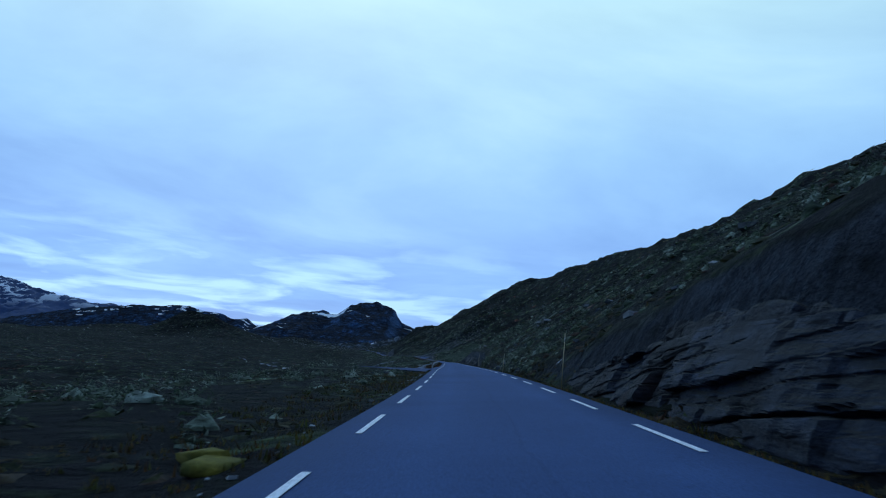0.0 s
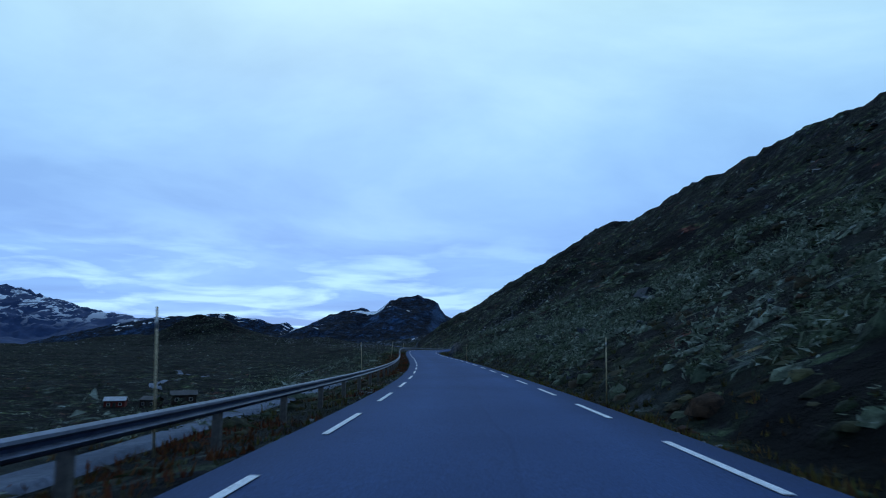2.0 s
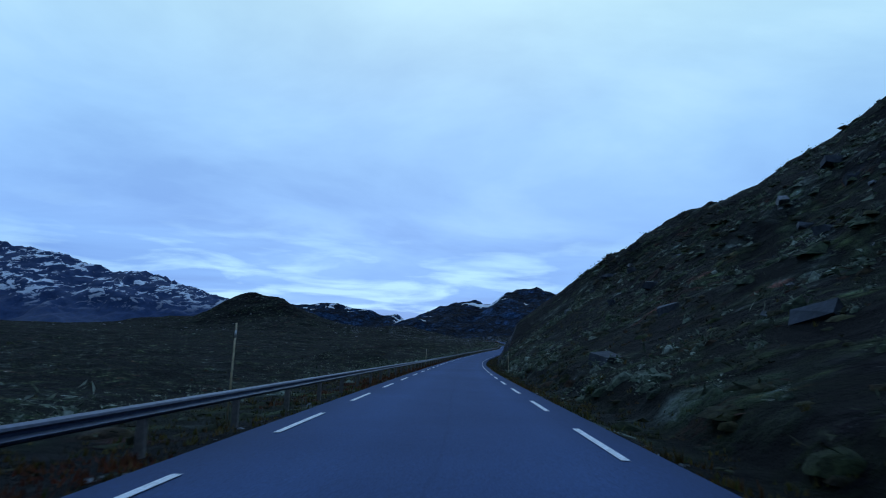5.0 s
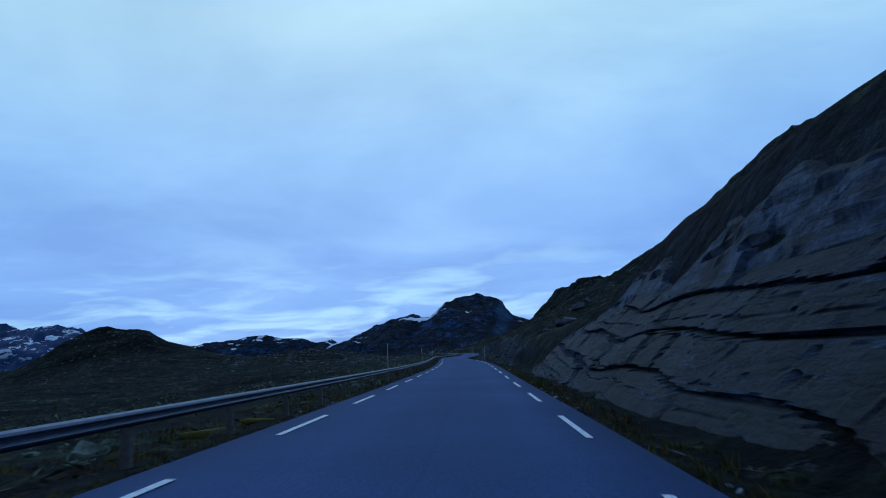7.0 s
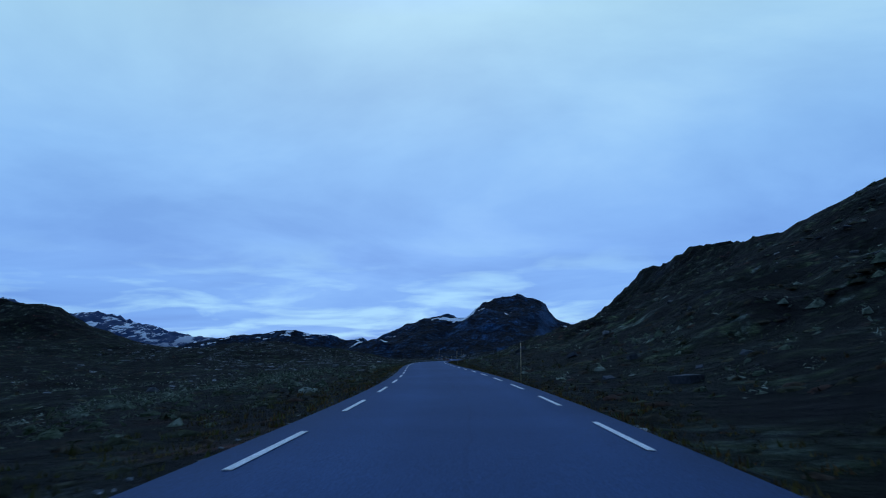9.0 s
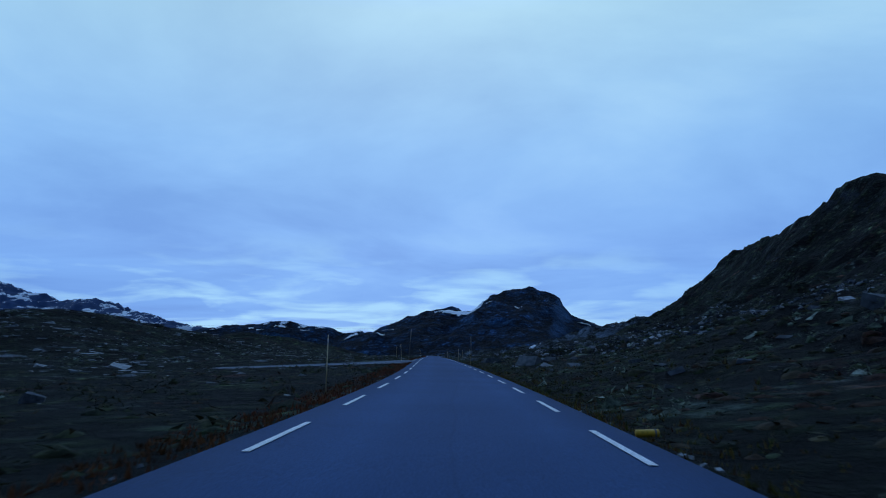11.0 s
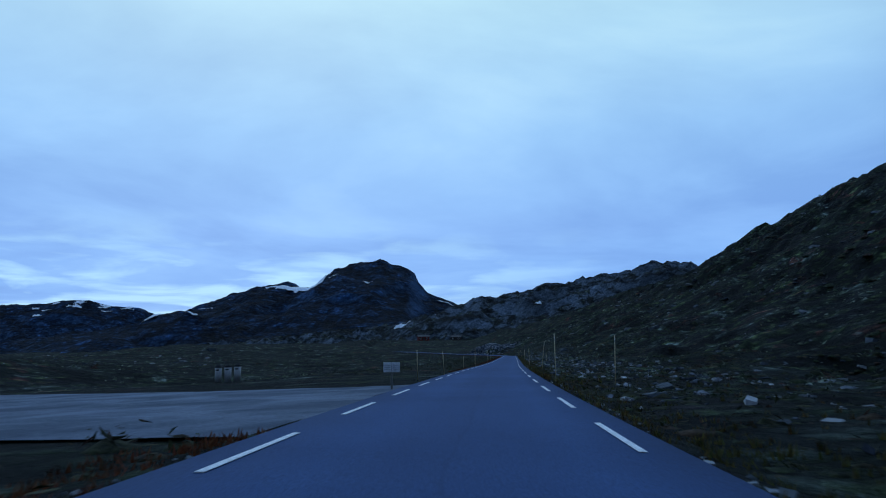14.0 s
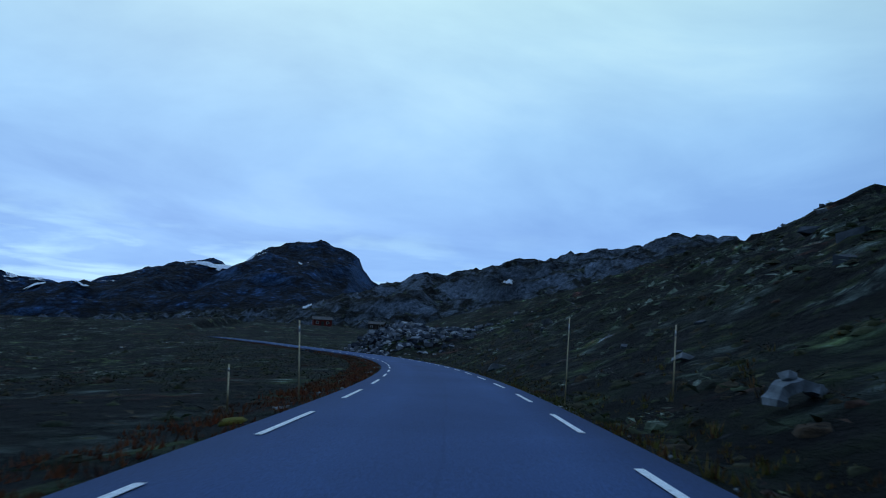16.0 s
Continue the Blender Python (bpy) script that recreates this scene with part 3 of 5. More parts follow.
# ---------------------------------------------------------------- more materials
def island_tint(name, colours, rough=0.9, grain=8.0, spec=0.15, relief=0.5, patch=None, thin=0.0):
    """Leaves, blades or stones of one mass, each with a tint of its own; thin ones let light through."""
    m, nt, p = material(name, rough, spec)
    geo = nt.nodes.new("ShaderNodeNewGeometry")
    r = ramp(nt, [(i / max(len(colours) - 1, 1), c) for i, c in enumerate(colours)])
    wire(nt, geo, "Random Per Island", r, "Fac")
    co = object_co(nt)
    col = r.outputs["Color"]
    if patch:
        big = noise_node(nt, 0.55, 5, 0.6, co, 0.3)
        br = ramp(nt, [(0.44, (0, 0, 0)), (0.60, (0.7, 0.7, 0.7))])
        wire(nt, big, "Fac", br, "Fac")
        col = mix(nt, br.outputs["Color"], col, patch)
    n = noise_node(nt, grain, 4, 0.65, co)
    g = ramp(nt, [(0.36, (0.30, 0.30, 0.30)), (0.64, (1.6, 1.6, 1.6))] if thin else [(0.3, (0.5, 0.5, 0.5)), (0.7, (1.45, 1.45, 1.45))])
    wire(nt, n, "Fac", g, "Fac")
    col = mix(nt, 1.0, col, g.outputs["Color"], "MULTIPLY")
    nt.links.new(col, p.inputs["Base Color"])
    bump(nt, p, n.outputs["Fac"], relief, 0.03)
    if thin:
        tr, mx = nt.nodes.new("ShaderNodeBsdfTranslucent"), nt.nodes.new("ShaderNodeMixShader")
        nt.links.new(col, tr.inputs["Color"])
        mx.inputs[0].default_value = thin
        nt.links.new(p.outputs[0], mx.inputs[1])
        nt.links.new(tr.outputs[0], mx.inputs[2])
        nt.links.new(mx.outputs[0], nt.nodes["Material Output"].inputs["Surface"])
    return m


def rock_material(name, dark, light, stain):
    """Layered grey rock with thin dark seams, black wet streaks, rust and pale scars."""
    m, nt, p = material(name, 0.75, 0.3)
    co = object_co(nt)

    def stretched(sx, sy, sz, tip):
        mp = nt.nodes.new("ShaderNodeMapping")
        mp.inputs["Scale"].default_value = (sx, sy, sz)
        mp.inputs["Rotation"].default_value = (radians(tip), 0, 0)
        nt.links.new(co, mp.inputs["Vector"])
        return mp.outputs["Vector"]
    bed = stretched(1.0, 0.30, 2.6, -4)
    lay = noise_node(nt, 2.6, 8, 0.70, bed, 0.35)
    r = ramp(nt, [(0.34, dark), (0.42, tuple(0.5 * a + 0.5 * b for a, b in zip(dark, light))), (0.52, light), (0.70, tuple(1.7 * b for b in light))])
    wire(nt, lay, "Fac", r, "Fac")
    col = r.outputs["Color"]
    for vec, scale, lo, hi, tint in ((stretched(0.8, 0.8, 0.30, 0), 0.7, 0.48, 0.56, stain), (stretched(1.0, 0.6, 1.4, 6), 0.8, 0.60, 0.68, (0.036, 0.024, 0.026)),
                                     (stretched(1.0, 0.16, 5.0, -5), 3.4, 0.60, 0.64, tuple(0.25 * v for v in dark))):
        n = noise_node(nt, scale, 7, 0.65, vec, 0.5)
        w = ramp(nt, [(lo, (0, 0, 0)), (hi, (0.92, 0.92, 0.92))])
        wire(nt, n, "Fac", w, "Fac")
        col = mix(nt, w.outputs["Color"], col, tint)
    # dark turf on the ledges
    geo, sep = nt.nodes.new("ShaderNodeNewGeometry"), nt.nodes.new("ShaderNodeSeparateXYZ")
    wire(nt, geo, "Normal", sep, 0)
    ledge = ramp(nt, [(0.50, (0, 0, 0)), (0.68, (0.9, 0.9, 0.9))])
    wire(nt, sep, "Z", ledge, "Fac")
    col = mix(nt, ledge.outputs["Color"], col, (0.012, 0.011, 0.009))
    fine, mid = noise_node(nt, 26, 6, 0.72, co), noise_node(nt, 5, 6, 0.7, co, 0.4)
    for tex, lo, hi in ((fine, 0.6, 1.45), (mid, 0.55, 1.5)):
        g = ramp(nt, [(0.32, (lo,) * 3), (0.68, (hi,) * 3)])
        wire(nt, tex, "Fac", g, "Fac")
        col = mix(nt, 1.0, col, g.outputs["Color"], "MULTIPLY")
    nt.links.new(col, p.inputs["Base Color"])
    add, two = nt.nodes.new("ShaderNodeMath"), nt.nodes.new("ShaderNodeMath")
    wire(nt, lay, "Fac", add, 0)
    wire(nt, fine, "Fac", add, 1)
    wire(nt, add, 0, two, 0)
    wire(nt, mid, "Fac", two, 1)
    bump(nt, p, two.outputs[0], 0.8, 0.05)
    return m


MAT_ROCK = rock_material("layered_rock", (0.006, 0.009, 0.017), (0.052, 0.074, 0.118), (0.006, 0.006, 0.012))
MAT_DARKROCK = rock_material("near_black_rock", (0.003, 0.004, 0.008), (0.019, 0.025, 0.042), (0.004, 0.003, 0.005))
MAT_BLUEROCK = rock_material("dark_layered_rock", (0.005, 0.008, 0.016), (0.040, 0.060, 0.100), (0.005, 0.005, 0.009))
MAT_BOULDER = island_tint("lichen_stone", [(0.030, 0.037, 0.046), (0.075, 0.088, 0.105), (0.13, 0.147, 0.16), (0.24, 0.255, 0.26)], 0.85, 6)
MAT_SLAB = island_tint("pale_slab_rock", [(0.10, 0.12, 0.135), (0.20, 0.225, 0.24), (0.34, 0.36, 0.37)], 0.85, 5)
MAT_SCREE = island_tint("broken_scree", [(0.024, 0.029, 0.040), (0.075, 0.088, 0.11), (0.16, 0.18, 0.21), (0.46, 0.47, 0.48)], 0.85, 9)
MAT_LEAF = island_tint("willow_leaves", [(0.040, 0.058, 0.036), (0.105, 0.138, 0.092), (0.20, 0.24, 0.175), (0.36, 0.41, 0.33)], 0.8, 9, relief=1.0, patch=(0.050, 0.074, 0.028), thin=0.25)
MAT_HEATH = island_tint("heather_and_birch_scrub", [(0.014, 0.018, 0.010), (0.040, 0.042, 0.016), (0.056, 0.026, 0.018), (0.036, 0.052, 0.018)], 0.85, 14, relief=1.0, patch=(0.026, 0.040, 0.016), thin=0.25)
MAT_TURF = island_tint("moss_and_turf", [(0.028, 0.044, 0.020), (0.046, 0.066, 0.028), (0.078, 0.076, 0.032), (0.036, 0.052, 0.026)], 0.9, 11, relief=1.0, patch=(0.060, 0.034, 0.022))
MAT_GRASS = island_tint("roadside_grass", [(0.06, 0.072, 0.018), (0.15, 0.118, 0.030), (0.13, 0.070, 0.024), (0.085, 0.036, 0.018)], 0.85, 8, patch=(0.050, 0.066, 0.017), thin=0.3)
MAT_SEDGE = island_tint("rust_red_sedge", [(0.12, 0.030, 0.016), (0.15, 0.040, 0.018), (0.13, 0.058, 0.022)], 0.85, 8, patch=(0.085, 0.044, 0.018), thin=0.3)
MAT_MOSS = two_tone("yellow_moss", (0.16, 0.13, 0.02), (0.10, 0.10, 0.025), 5, 30, 0.95, 0.1, 0.6, 0.02)
MAT_STEEL = two_tone("galvanised_steel", (0.065, 0.085, 0.135), (0.10, 0.125, 0.185), 1.2, 30, 0.45, 0.5, 0.1, 0.002)
MAT_STEEL.node_tree.nodes["Principled BSDF"].inputs["Metallic"].default_value = 0.7
MAT_POST = two_tone("weathered_post", (0.16, 0.15, 0.14), (0.24, 0.23, 0.21), 3, 40, 0.8, 0.3, 0.3, 0.004)
MAT_POLE = two_tone("peeled_wooden_pole", (0.62, 0.50, 0.28), (0.72, 0.60, 0.38), 4, 60, 0.8, 0.3, 0.3, 0.003)
MAT_TAR = two_tone("tarred_wood", (0.05, 0.045, 0.04), (0.09, 0.08, 0.07), 3, 40, 0.8, 0.3, 0.3, 0.004)
MAT_BAND = two_tone("reflector_band", (0.75, 0.75, 0.72), (0.8, 0.8, 0.78), 9, 60, 0.4, 0.5, 0.1, 0.001)
MAT_GRAVEL = two_tone("gravel", (0.085, 0.105, 0.14), (0.20, 0.23, 0.28), 0.9, 38, 0.95, 0.2, 0.9, 0.02)
MAT_DIRT = two_tone("brown_dirt", (0.045, 0.036, 0.034), (0.10, 0.082, 0.075), 0.9, 38, 0.95, 0.1, 0.9, 0.02)
MAT_RED = two_tone("red_boards", (0.16, 0.028, 0.022), (0.22, 0.04, 0.03), 2, 20, 0.8, 0.3, 0.4, 0.01)
MAT_BROWN = two_tone("dark_brown_boards", (0.045, 0.032, 0.026), (0.07, 0.05, 0.04), 2, 20, 0.8, 0.3, 0.4, 0.01)
MAT_TURFROOF = two_tone("roof_sheet", (0.07, 0.065, 0.06), (0.11, 0.10, 0.095), 2, 20, 0.7, 0.3, 0.3, 0.01)
MAT_PALEROOF = two_tone("pale_metal_roof", (0.42, 0.44, 0.46), (0.55, 0.56, 0.58), 2, 20, 0.5, 0.4, 0.2, 0.01)
MAT_WHITE = two_tone("white_enamel", (0.68, 0.69, 0.70), (0.78, 0.79, 0.80), 1.5, 20, 0.4, 0.5, 0.1, 0.003)
MAT_BLACK = two_tone("black_rubber", (0.012, 0.012, 0.013), (0.022, 0.022, 0.024), 6, 60, 0.7, 0.3, 0.3, 0.003)
MAT_GREYBIN = two_tone("grey_plastic", (0.42, 0.43, 0.44), (0.5, 0.51, 0.52), 3, 40, 0.5, 0.4, 0.1, 0.003)
MAT_YELLOW = two_tone("yellow_paint", (0.62, 0.36, 0.02), (0.72, 0.44, 0.03), 6, 50, 0.5, 0.4, 0.2, 0.003)
MAT_PINK = two_tone("faded_sign_panel", (0.40, 0.36, 0.37), (0.50, 0.46, 0.46), 3, 40, 0.6, 0.3, 0.1, 0.003)
MAT_GLASS, _nt, _p = material("dark_glass", 0.08, 0.5)
_p.inputs["Base Color"].default_value = (0.03, 0.04, 0.045, 1)
MAT_WIRE, _nt, _p = material("wire", 0.6, 0.3)
_p.inputs["Base Color"].default_value = (0.03, 0.03, 0.032, 1)


# ---------------------------------------------------------------- mountains
class Mountain:
    """A mountain from its crest line: front and back are the lengths of its flanks."""

    def __init__(self, label, crest, front, back, mat, noise_h, noise_s, seed, step=5.0, base=-4.0):
        c = np.array(crest, float)
        self.L = np.concatenate([[0], np.cumsum(np.hypot(*np.diff(c[:, :2], axis=0).T))])
        self.c, self.front, self.back, self.base = c, front, back, base
        self.nh, self.ns, self.seed = noise_h, noise_s, seed
        n = max(int(self.L[-1] / step), 8)
        s = np.linspace(0, self.L[-1], n)
        rows = np.concatenate([-np.linspace(1, 0, 52, endpoint=False) ** 1.3, [0], np.linspace(0, 1, 10)[1:] ** 1.3])
        V = np.array([self.at(s, np.full(n, q)) for q in rows])
        self.ob = tagged(mesh_object("mountain", V.reshape(-1, 3), grid_faces(len(rows), n)[:, ::-1], mat), label, "mountain")

    def at(self, s, q):
        c = self.c
        P = np.stack([np.interp(s, self.L, c[:, k]) for k in range(3)], -1)
        e = 12.0
        t = np.stack([np.interp(s + e, self.L, c[:, k]) - np.interp(s - e, self.L, c[:, k]) for k in (0, 1)], -1)
        t = t / (np.linalg.norm(t, axis=-1, keepdims=True) + 1e-9)
        t = 0.5 * t + np.array([0.5, 0.0])
        t = t / np.linalg.norm(t, axis=-1, keepdims=True)
        d = np.where(q < 0, q * self.front, q * self.back)
        X, Y = P[..., 0] - t[..., 1] * d, P[..., 1] + t[..., 0] * d
        a = np.abs(q)
        wob = 1 + 0.25 * bumpy(X, Y, self.ns * 1.5, self.seed + 9, 2)
        Z = self.base + (P[..., 2] - self.base) * np.clip(1 - a, 0, 1) ** (1.1 + 0.55 * a * wob)
        k = np.sin(np.clip(a, 0, 1) * math.pi) ** 0.7
        Z = Z + k * self.nh * (bumpy(X, Y, self.ns, self.seed, 5, True) - 0.15)
        Z = Z + self.nh * 0.26 * bumpy(X, Y, self.ns * 0.22, self.seed + 3, 5, True) * np.clip(1.2 - a, 0, 1)
        Z = Z + self.nh * 0.30 * np.clip(1.1 - a, 0, 1) * (np.round(2.2 * bumpy(X, Y, self.ns * 0.33, self.seed + 5, 3)) / 2.2)
        Z = np.where(a > 0.999, self.base - 8, Z)
        return np.stack([X, Y, Z], -1)

    def snow(self, x, q, length, depth, slant=0.0, seed=1):
        """A patch of old snow, lying where the crest has this x, q of the way down the front."""
        s0 = np.interp(x, self.c[:, 0], self.L)
        n, m = 22, 12
        a, b = np.meshgrid(np.linspace(-1, 1, n), np.linspace(-1, 1, m), indexing="ij")
        s = s0 + a * length / 2 + b * slant
        qq = -(q + b * depth / 2)
        V = self.at(s, np.clip(qq, -0.95, -0.004))
        r = a ** 2 + b ** 2 + 0.9 * bumpy(a * 2 + seed, b * 2, 0.8, seed, 3)
        V[..., 2] += 0.8
        V[..., 1] -= 1.0
        f = [q4 for q4, ok in zip(grid_faces(n, m)[:, ::-1].tolist(), (r[:-1, :-1] < 0.8).ravel()) if ok]
        used = sorted({i for q4 in f for i in q4})
        if len(used) < 4:
            return
        new_i = {o: i for i, o in enumerate(used)}
        mesh_object("snow_patch", V.reshape(-1, 3)[used], [tuple(new_i[i] for i in q4) for q4 in f], MAT_SNOW, self.ob)


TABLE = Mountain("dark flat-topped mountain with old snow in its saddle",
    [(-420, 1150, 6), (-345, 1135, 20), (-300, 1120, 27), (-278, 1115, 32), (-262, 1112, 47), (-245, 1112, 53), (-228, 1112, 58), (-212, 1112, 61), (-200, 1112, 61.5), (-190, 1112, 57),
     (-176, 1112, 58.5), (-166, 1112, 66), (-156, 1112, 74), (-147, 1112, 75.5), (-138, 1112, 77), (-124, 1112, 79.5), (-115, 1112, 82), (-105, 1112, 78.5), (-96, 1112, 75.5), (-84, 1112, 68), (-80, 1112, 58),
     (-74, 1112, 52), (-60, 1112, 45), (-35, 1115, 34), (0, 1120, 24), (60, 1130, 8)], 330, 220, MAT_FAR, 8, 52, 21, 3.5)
for args in ((-190, 0.10, 50, 0.08, 0, 1), (-172, 0.09, 26, 0.06, 0, 2), (-163, 0.08, 14, 0.04, 2, 3), (-60, 0.16, 12, 0.04, 5, 4), (-150, 0.20, 8, 0.03, 4, 5),
             (-212, 0.08, 8, 0.02, 2, 6), (-120, 0.24, 5, 0.012, 3, 7), (-246, 0.28, 7, 0.012, 5, 8), (-262, 0.42, 9, 0.03, 4, 9), (-236, 0.46, 9, 0.025, 5, 10), (-286, 0.30, 9, 0.05, 3, 11)):
    TABLE.snow(*args)
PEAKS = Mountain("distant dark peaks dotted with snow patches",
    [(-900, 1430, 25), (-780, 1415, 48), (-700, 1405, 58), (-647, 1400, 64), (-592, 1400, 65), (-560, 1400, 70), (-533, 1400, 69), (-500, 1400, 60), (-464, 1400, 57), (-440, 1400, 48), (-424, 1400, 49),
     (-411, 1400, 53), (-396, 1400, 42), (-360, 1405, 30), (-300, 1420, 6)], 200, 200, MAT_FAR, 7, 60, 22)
_rs = random.Random(5)
for k in range(34):
    PEAKS.snow(_rs.uniform(-780, -385), _rs.choice((0.03, 0.06, 0.12, 0.2, 0.3)), _rs.uniform(6, 17), _rs.uniform(0.02, 0.055), _rs.uniform(-4, 8), 20 + k)
MAT_SNOWY, _nt, _p = material("haze_blue_snowy_rock", 0.8, 0.2)
_co = object_co(_nt)
_mp = _nt.nodes.new("ShaderNodeMapping")
_mp.inputs["Scale"].default_value = (1.0, 0.6, 2.2)
_nt.links.new(_co, _mp.inputs["Vector"])
_n = noise_node(_nt, 0.016, 8, 0.66, _mp.outputs["Vector"], 0.8)
_r = ramp(_nt, [(0.535, (0, 0, 0)), (0.56, (1, 1, 1))])
wire(_nt, _n, "Fac", _r, "Fac")
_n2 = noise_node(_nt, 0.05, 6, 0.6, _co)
# bare rock takes the blue of hazy distance in its own colour
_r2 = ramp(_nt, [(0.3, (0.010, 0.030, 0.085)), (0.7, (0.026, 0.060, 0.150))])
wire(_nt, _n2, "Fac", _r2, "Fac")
_sep = _nt.nodes.new("ShaderNodeSeparateXYZ")
_nt.links.new(_co, _sep.inputs[0])
_hi = _nt.nodes.new("ShaderNodeMapRange")
_hi.inputs["From Min"].default_value, _hi.inputs["From Max"].default_value = 70, 170
wire(_nt, _sep, "Z", _hi, "Value")
_both = _nt.nodes.new("ShaderNodeMath")
_both.operation = "MULTIPLY"
wire(_nt, _r, "Color", _both, 0)
wire(_nt, _hi, "Result", _both, 1)
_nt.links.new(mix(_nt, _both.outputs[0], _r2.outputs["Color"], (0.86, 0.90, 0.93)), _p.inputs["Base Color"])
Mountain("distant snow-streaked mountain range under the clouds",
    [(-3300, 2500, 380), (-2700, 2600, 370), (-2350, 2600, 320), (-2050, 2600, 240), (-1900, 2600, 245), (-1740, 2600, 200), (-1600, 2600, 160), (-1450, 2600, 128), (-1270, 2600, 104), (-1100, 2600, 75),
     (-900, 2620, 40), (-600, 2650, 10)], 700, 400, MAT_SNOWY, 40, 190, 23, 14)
RIDGE = Mountain("rocky ridge of dark slabs at the valley's head",
    [(-150, 770, 4), (-110, 760, 8), (-80, 745, 10), (-62, 728, 13.5), (-52, 722, 17), (-40, 718, 19), (-28, 712, 21.5), (-15, 706, 23), (-4, 698, 25), (4, 692, 26.5), (12, 686, 26), (16, 682, 22),
     (24, 678, 18), (45, 680, 16), (90, 690, 10)], 80, 90, MAT_RIDGE, 4.2, 13, 24, 1.2, -3.0)
RIDGE.snow(-73, 0.12, 10, 0.10, 0.5, 41)
RIDGE.snow(-28, 0.3, 2.0, 0.02, 0.5, 42)


# ---------------------------------------------------------------- small builders
def rng(seed):
    return np.random.RandomState(seed)


def box(bm, size, at=(0, 0, 0), turn=None, bevel=0.0):
    m = Matrix.Translation(at) @ (turn or Matrix()) @ Matrix.Diagonal((*size, 1))
    geo = bmesh.ops.create_cube(bm, size=1.0, matrix=m)
    if bevel:
        es = list({e for v in geo["verts"] for e in v.link_edges})
        bmesh.ops.bevel(bm, geom=es, offset=bevel, segments=2, affect="EDGES", profile=0.6)


def tube(bm, r0, r1, a, b, sides=8):
    a, b = Vector(a), Vector(b)
    d = b - a
    m = Matrix.Translation((a + b) / 2) @ d.to_track_quat("Z", "Y").to_matrix().to_4x4()
    bmesh.ops.create_cone(bm, cap_ends=True, segments=sides, radius1=r0, radius2=r1, depth=d.length, matrix=m)


def part(name, bm, mat, parent, label="", smooth_shade=False):
    me = bpy.data.meshes.new(name)
    bm.to_mesh(me)
    bm.free()
    me.materials.append(mat)
    if smooth_shade:
        me.polygons.foreach_set("use_smooth", [True] * len(me.polygons))
    ob = new(name, me)
    ob.parent = parent
    if label:
        tagged(ob, label)
    return ob


def gz(x, y):
    return float(ground_z(np.array([x]), np.array([y]))[0])


def beside(y, u):
    """The place u metres to the right of the road's centre, on the ground."""
    p, h = on_road(y, u)
    return p.x, p.y, gz(p.x, p.y), h


def joined(name, templates, places, sizes, turns, pick, mat, label, category, flat=None, soft_shade=False):
    """Many small copies as one mesh of uncountable stuff."""
    V, F, base = [], [], 0
    for k, (tv, tf) in enumerate(templates):
        sel = np.where(pick == k)[0]
        if not len(sel):
            continue
        c, s = np.cos(turns[sel]), np.sin(turns[sel])
        x = tv[None, :, 0] * c[:, None] - tv[None, :, 1] * s[:, None]
        y = tv[None, :, 0] * s[:, None] + tv[None, :, 1] * c[:, None]
        z = np.broadcast_to(tv[None, :, 2], x.shape)
        sz = sizes[sel][:, None]
        fl = 1.0 if flat is None else flat[sel][:, None]
        v = np.stack([x * sz + places[sel, 0:1], y * sz + places[sel, 1:2], z * sz * fl + places[sel, 2:3]], -1)
        V.append(v.reshape(-1, 3))
        F.append((tf[None] + (np.arange(len(sel)) * len(tv))[:, None, None] + base).reshape(-1, tf.shape[1]))
        base += len(sel) * len(tv)
    V, F = np.concatenate(V), np.concatenate(F)
    me = bpy.data.meshes.new(name)
    k = F.shape[1]
    me.vertices.add(len(V))
    me.vertices.foreach_set("co", V.astype(np.float32).ravel())
    me.loops.add(len(F) * k)
    me.loops.foreach_set("vertex_index", F.astype(np.int32).ravel())
    me.polygons.add(len(F))
    me.polygons.foreach_set("loop_start", np.arange(0, len(F) * k, k, dtype=np.int32))
    me.polygons.foreach_set("use_smooth", np.full(len(F), soft_shade))
    me.update(calc_edges=True)
    me.materials.append(mat)
    return tagged(new(name, me), label, category, kind="stuff")


def stone_template(seed, detail=1):
    """An angular slab or block: the hull of a battered box."""
    r = rng(seed)
    bm = bmesh.new()
    size = np.array([r.uniform(0.34, 0.62), r.uniform(0.24, 0.44), r.uniform(0.12, 0.30)])
    pts = [np.array([sx, sy, sz]) * (1 + r.uniform(-0.38, 0.12, 3)) for sx in (-1, 1) for sy in (-1, 1) for sz in (-1, 1)]
    if detail > 1:
        extra = r.normal(size=(14, 3))
        pts += [p / np.abs(p).max() * r.uniform(0.85, 1.05) for p in extra]
    turn = np.array(Euler(r.uniform(-0.5, 0.5, 3)).to_matrix())
    for p in pts:
        bm.verts.new(turn @ (p * size) + np.array([0, 0, 0.12]))
    bmesh.ops.convex_hull(bm, input=bm.verts[:])
    bmesh.ops.delete(bm, geom=[v for v in bm.verts if not v.link_faces], context="VERTS")
    bmesh.ops.triangulate(bm, faces=bm.faces[:])
    bmesh.ops.recalc_face_normals(bm, faces=bm.faces[:])
    bm.verts.index_update()
    V = np.array([v.co[:] for v in bm.verts])
    F = np.array([[v.index for v in f.verts] for f in bm.faces])
    bm.free()
    return V, F


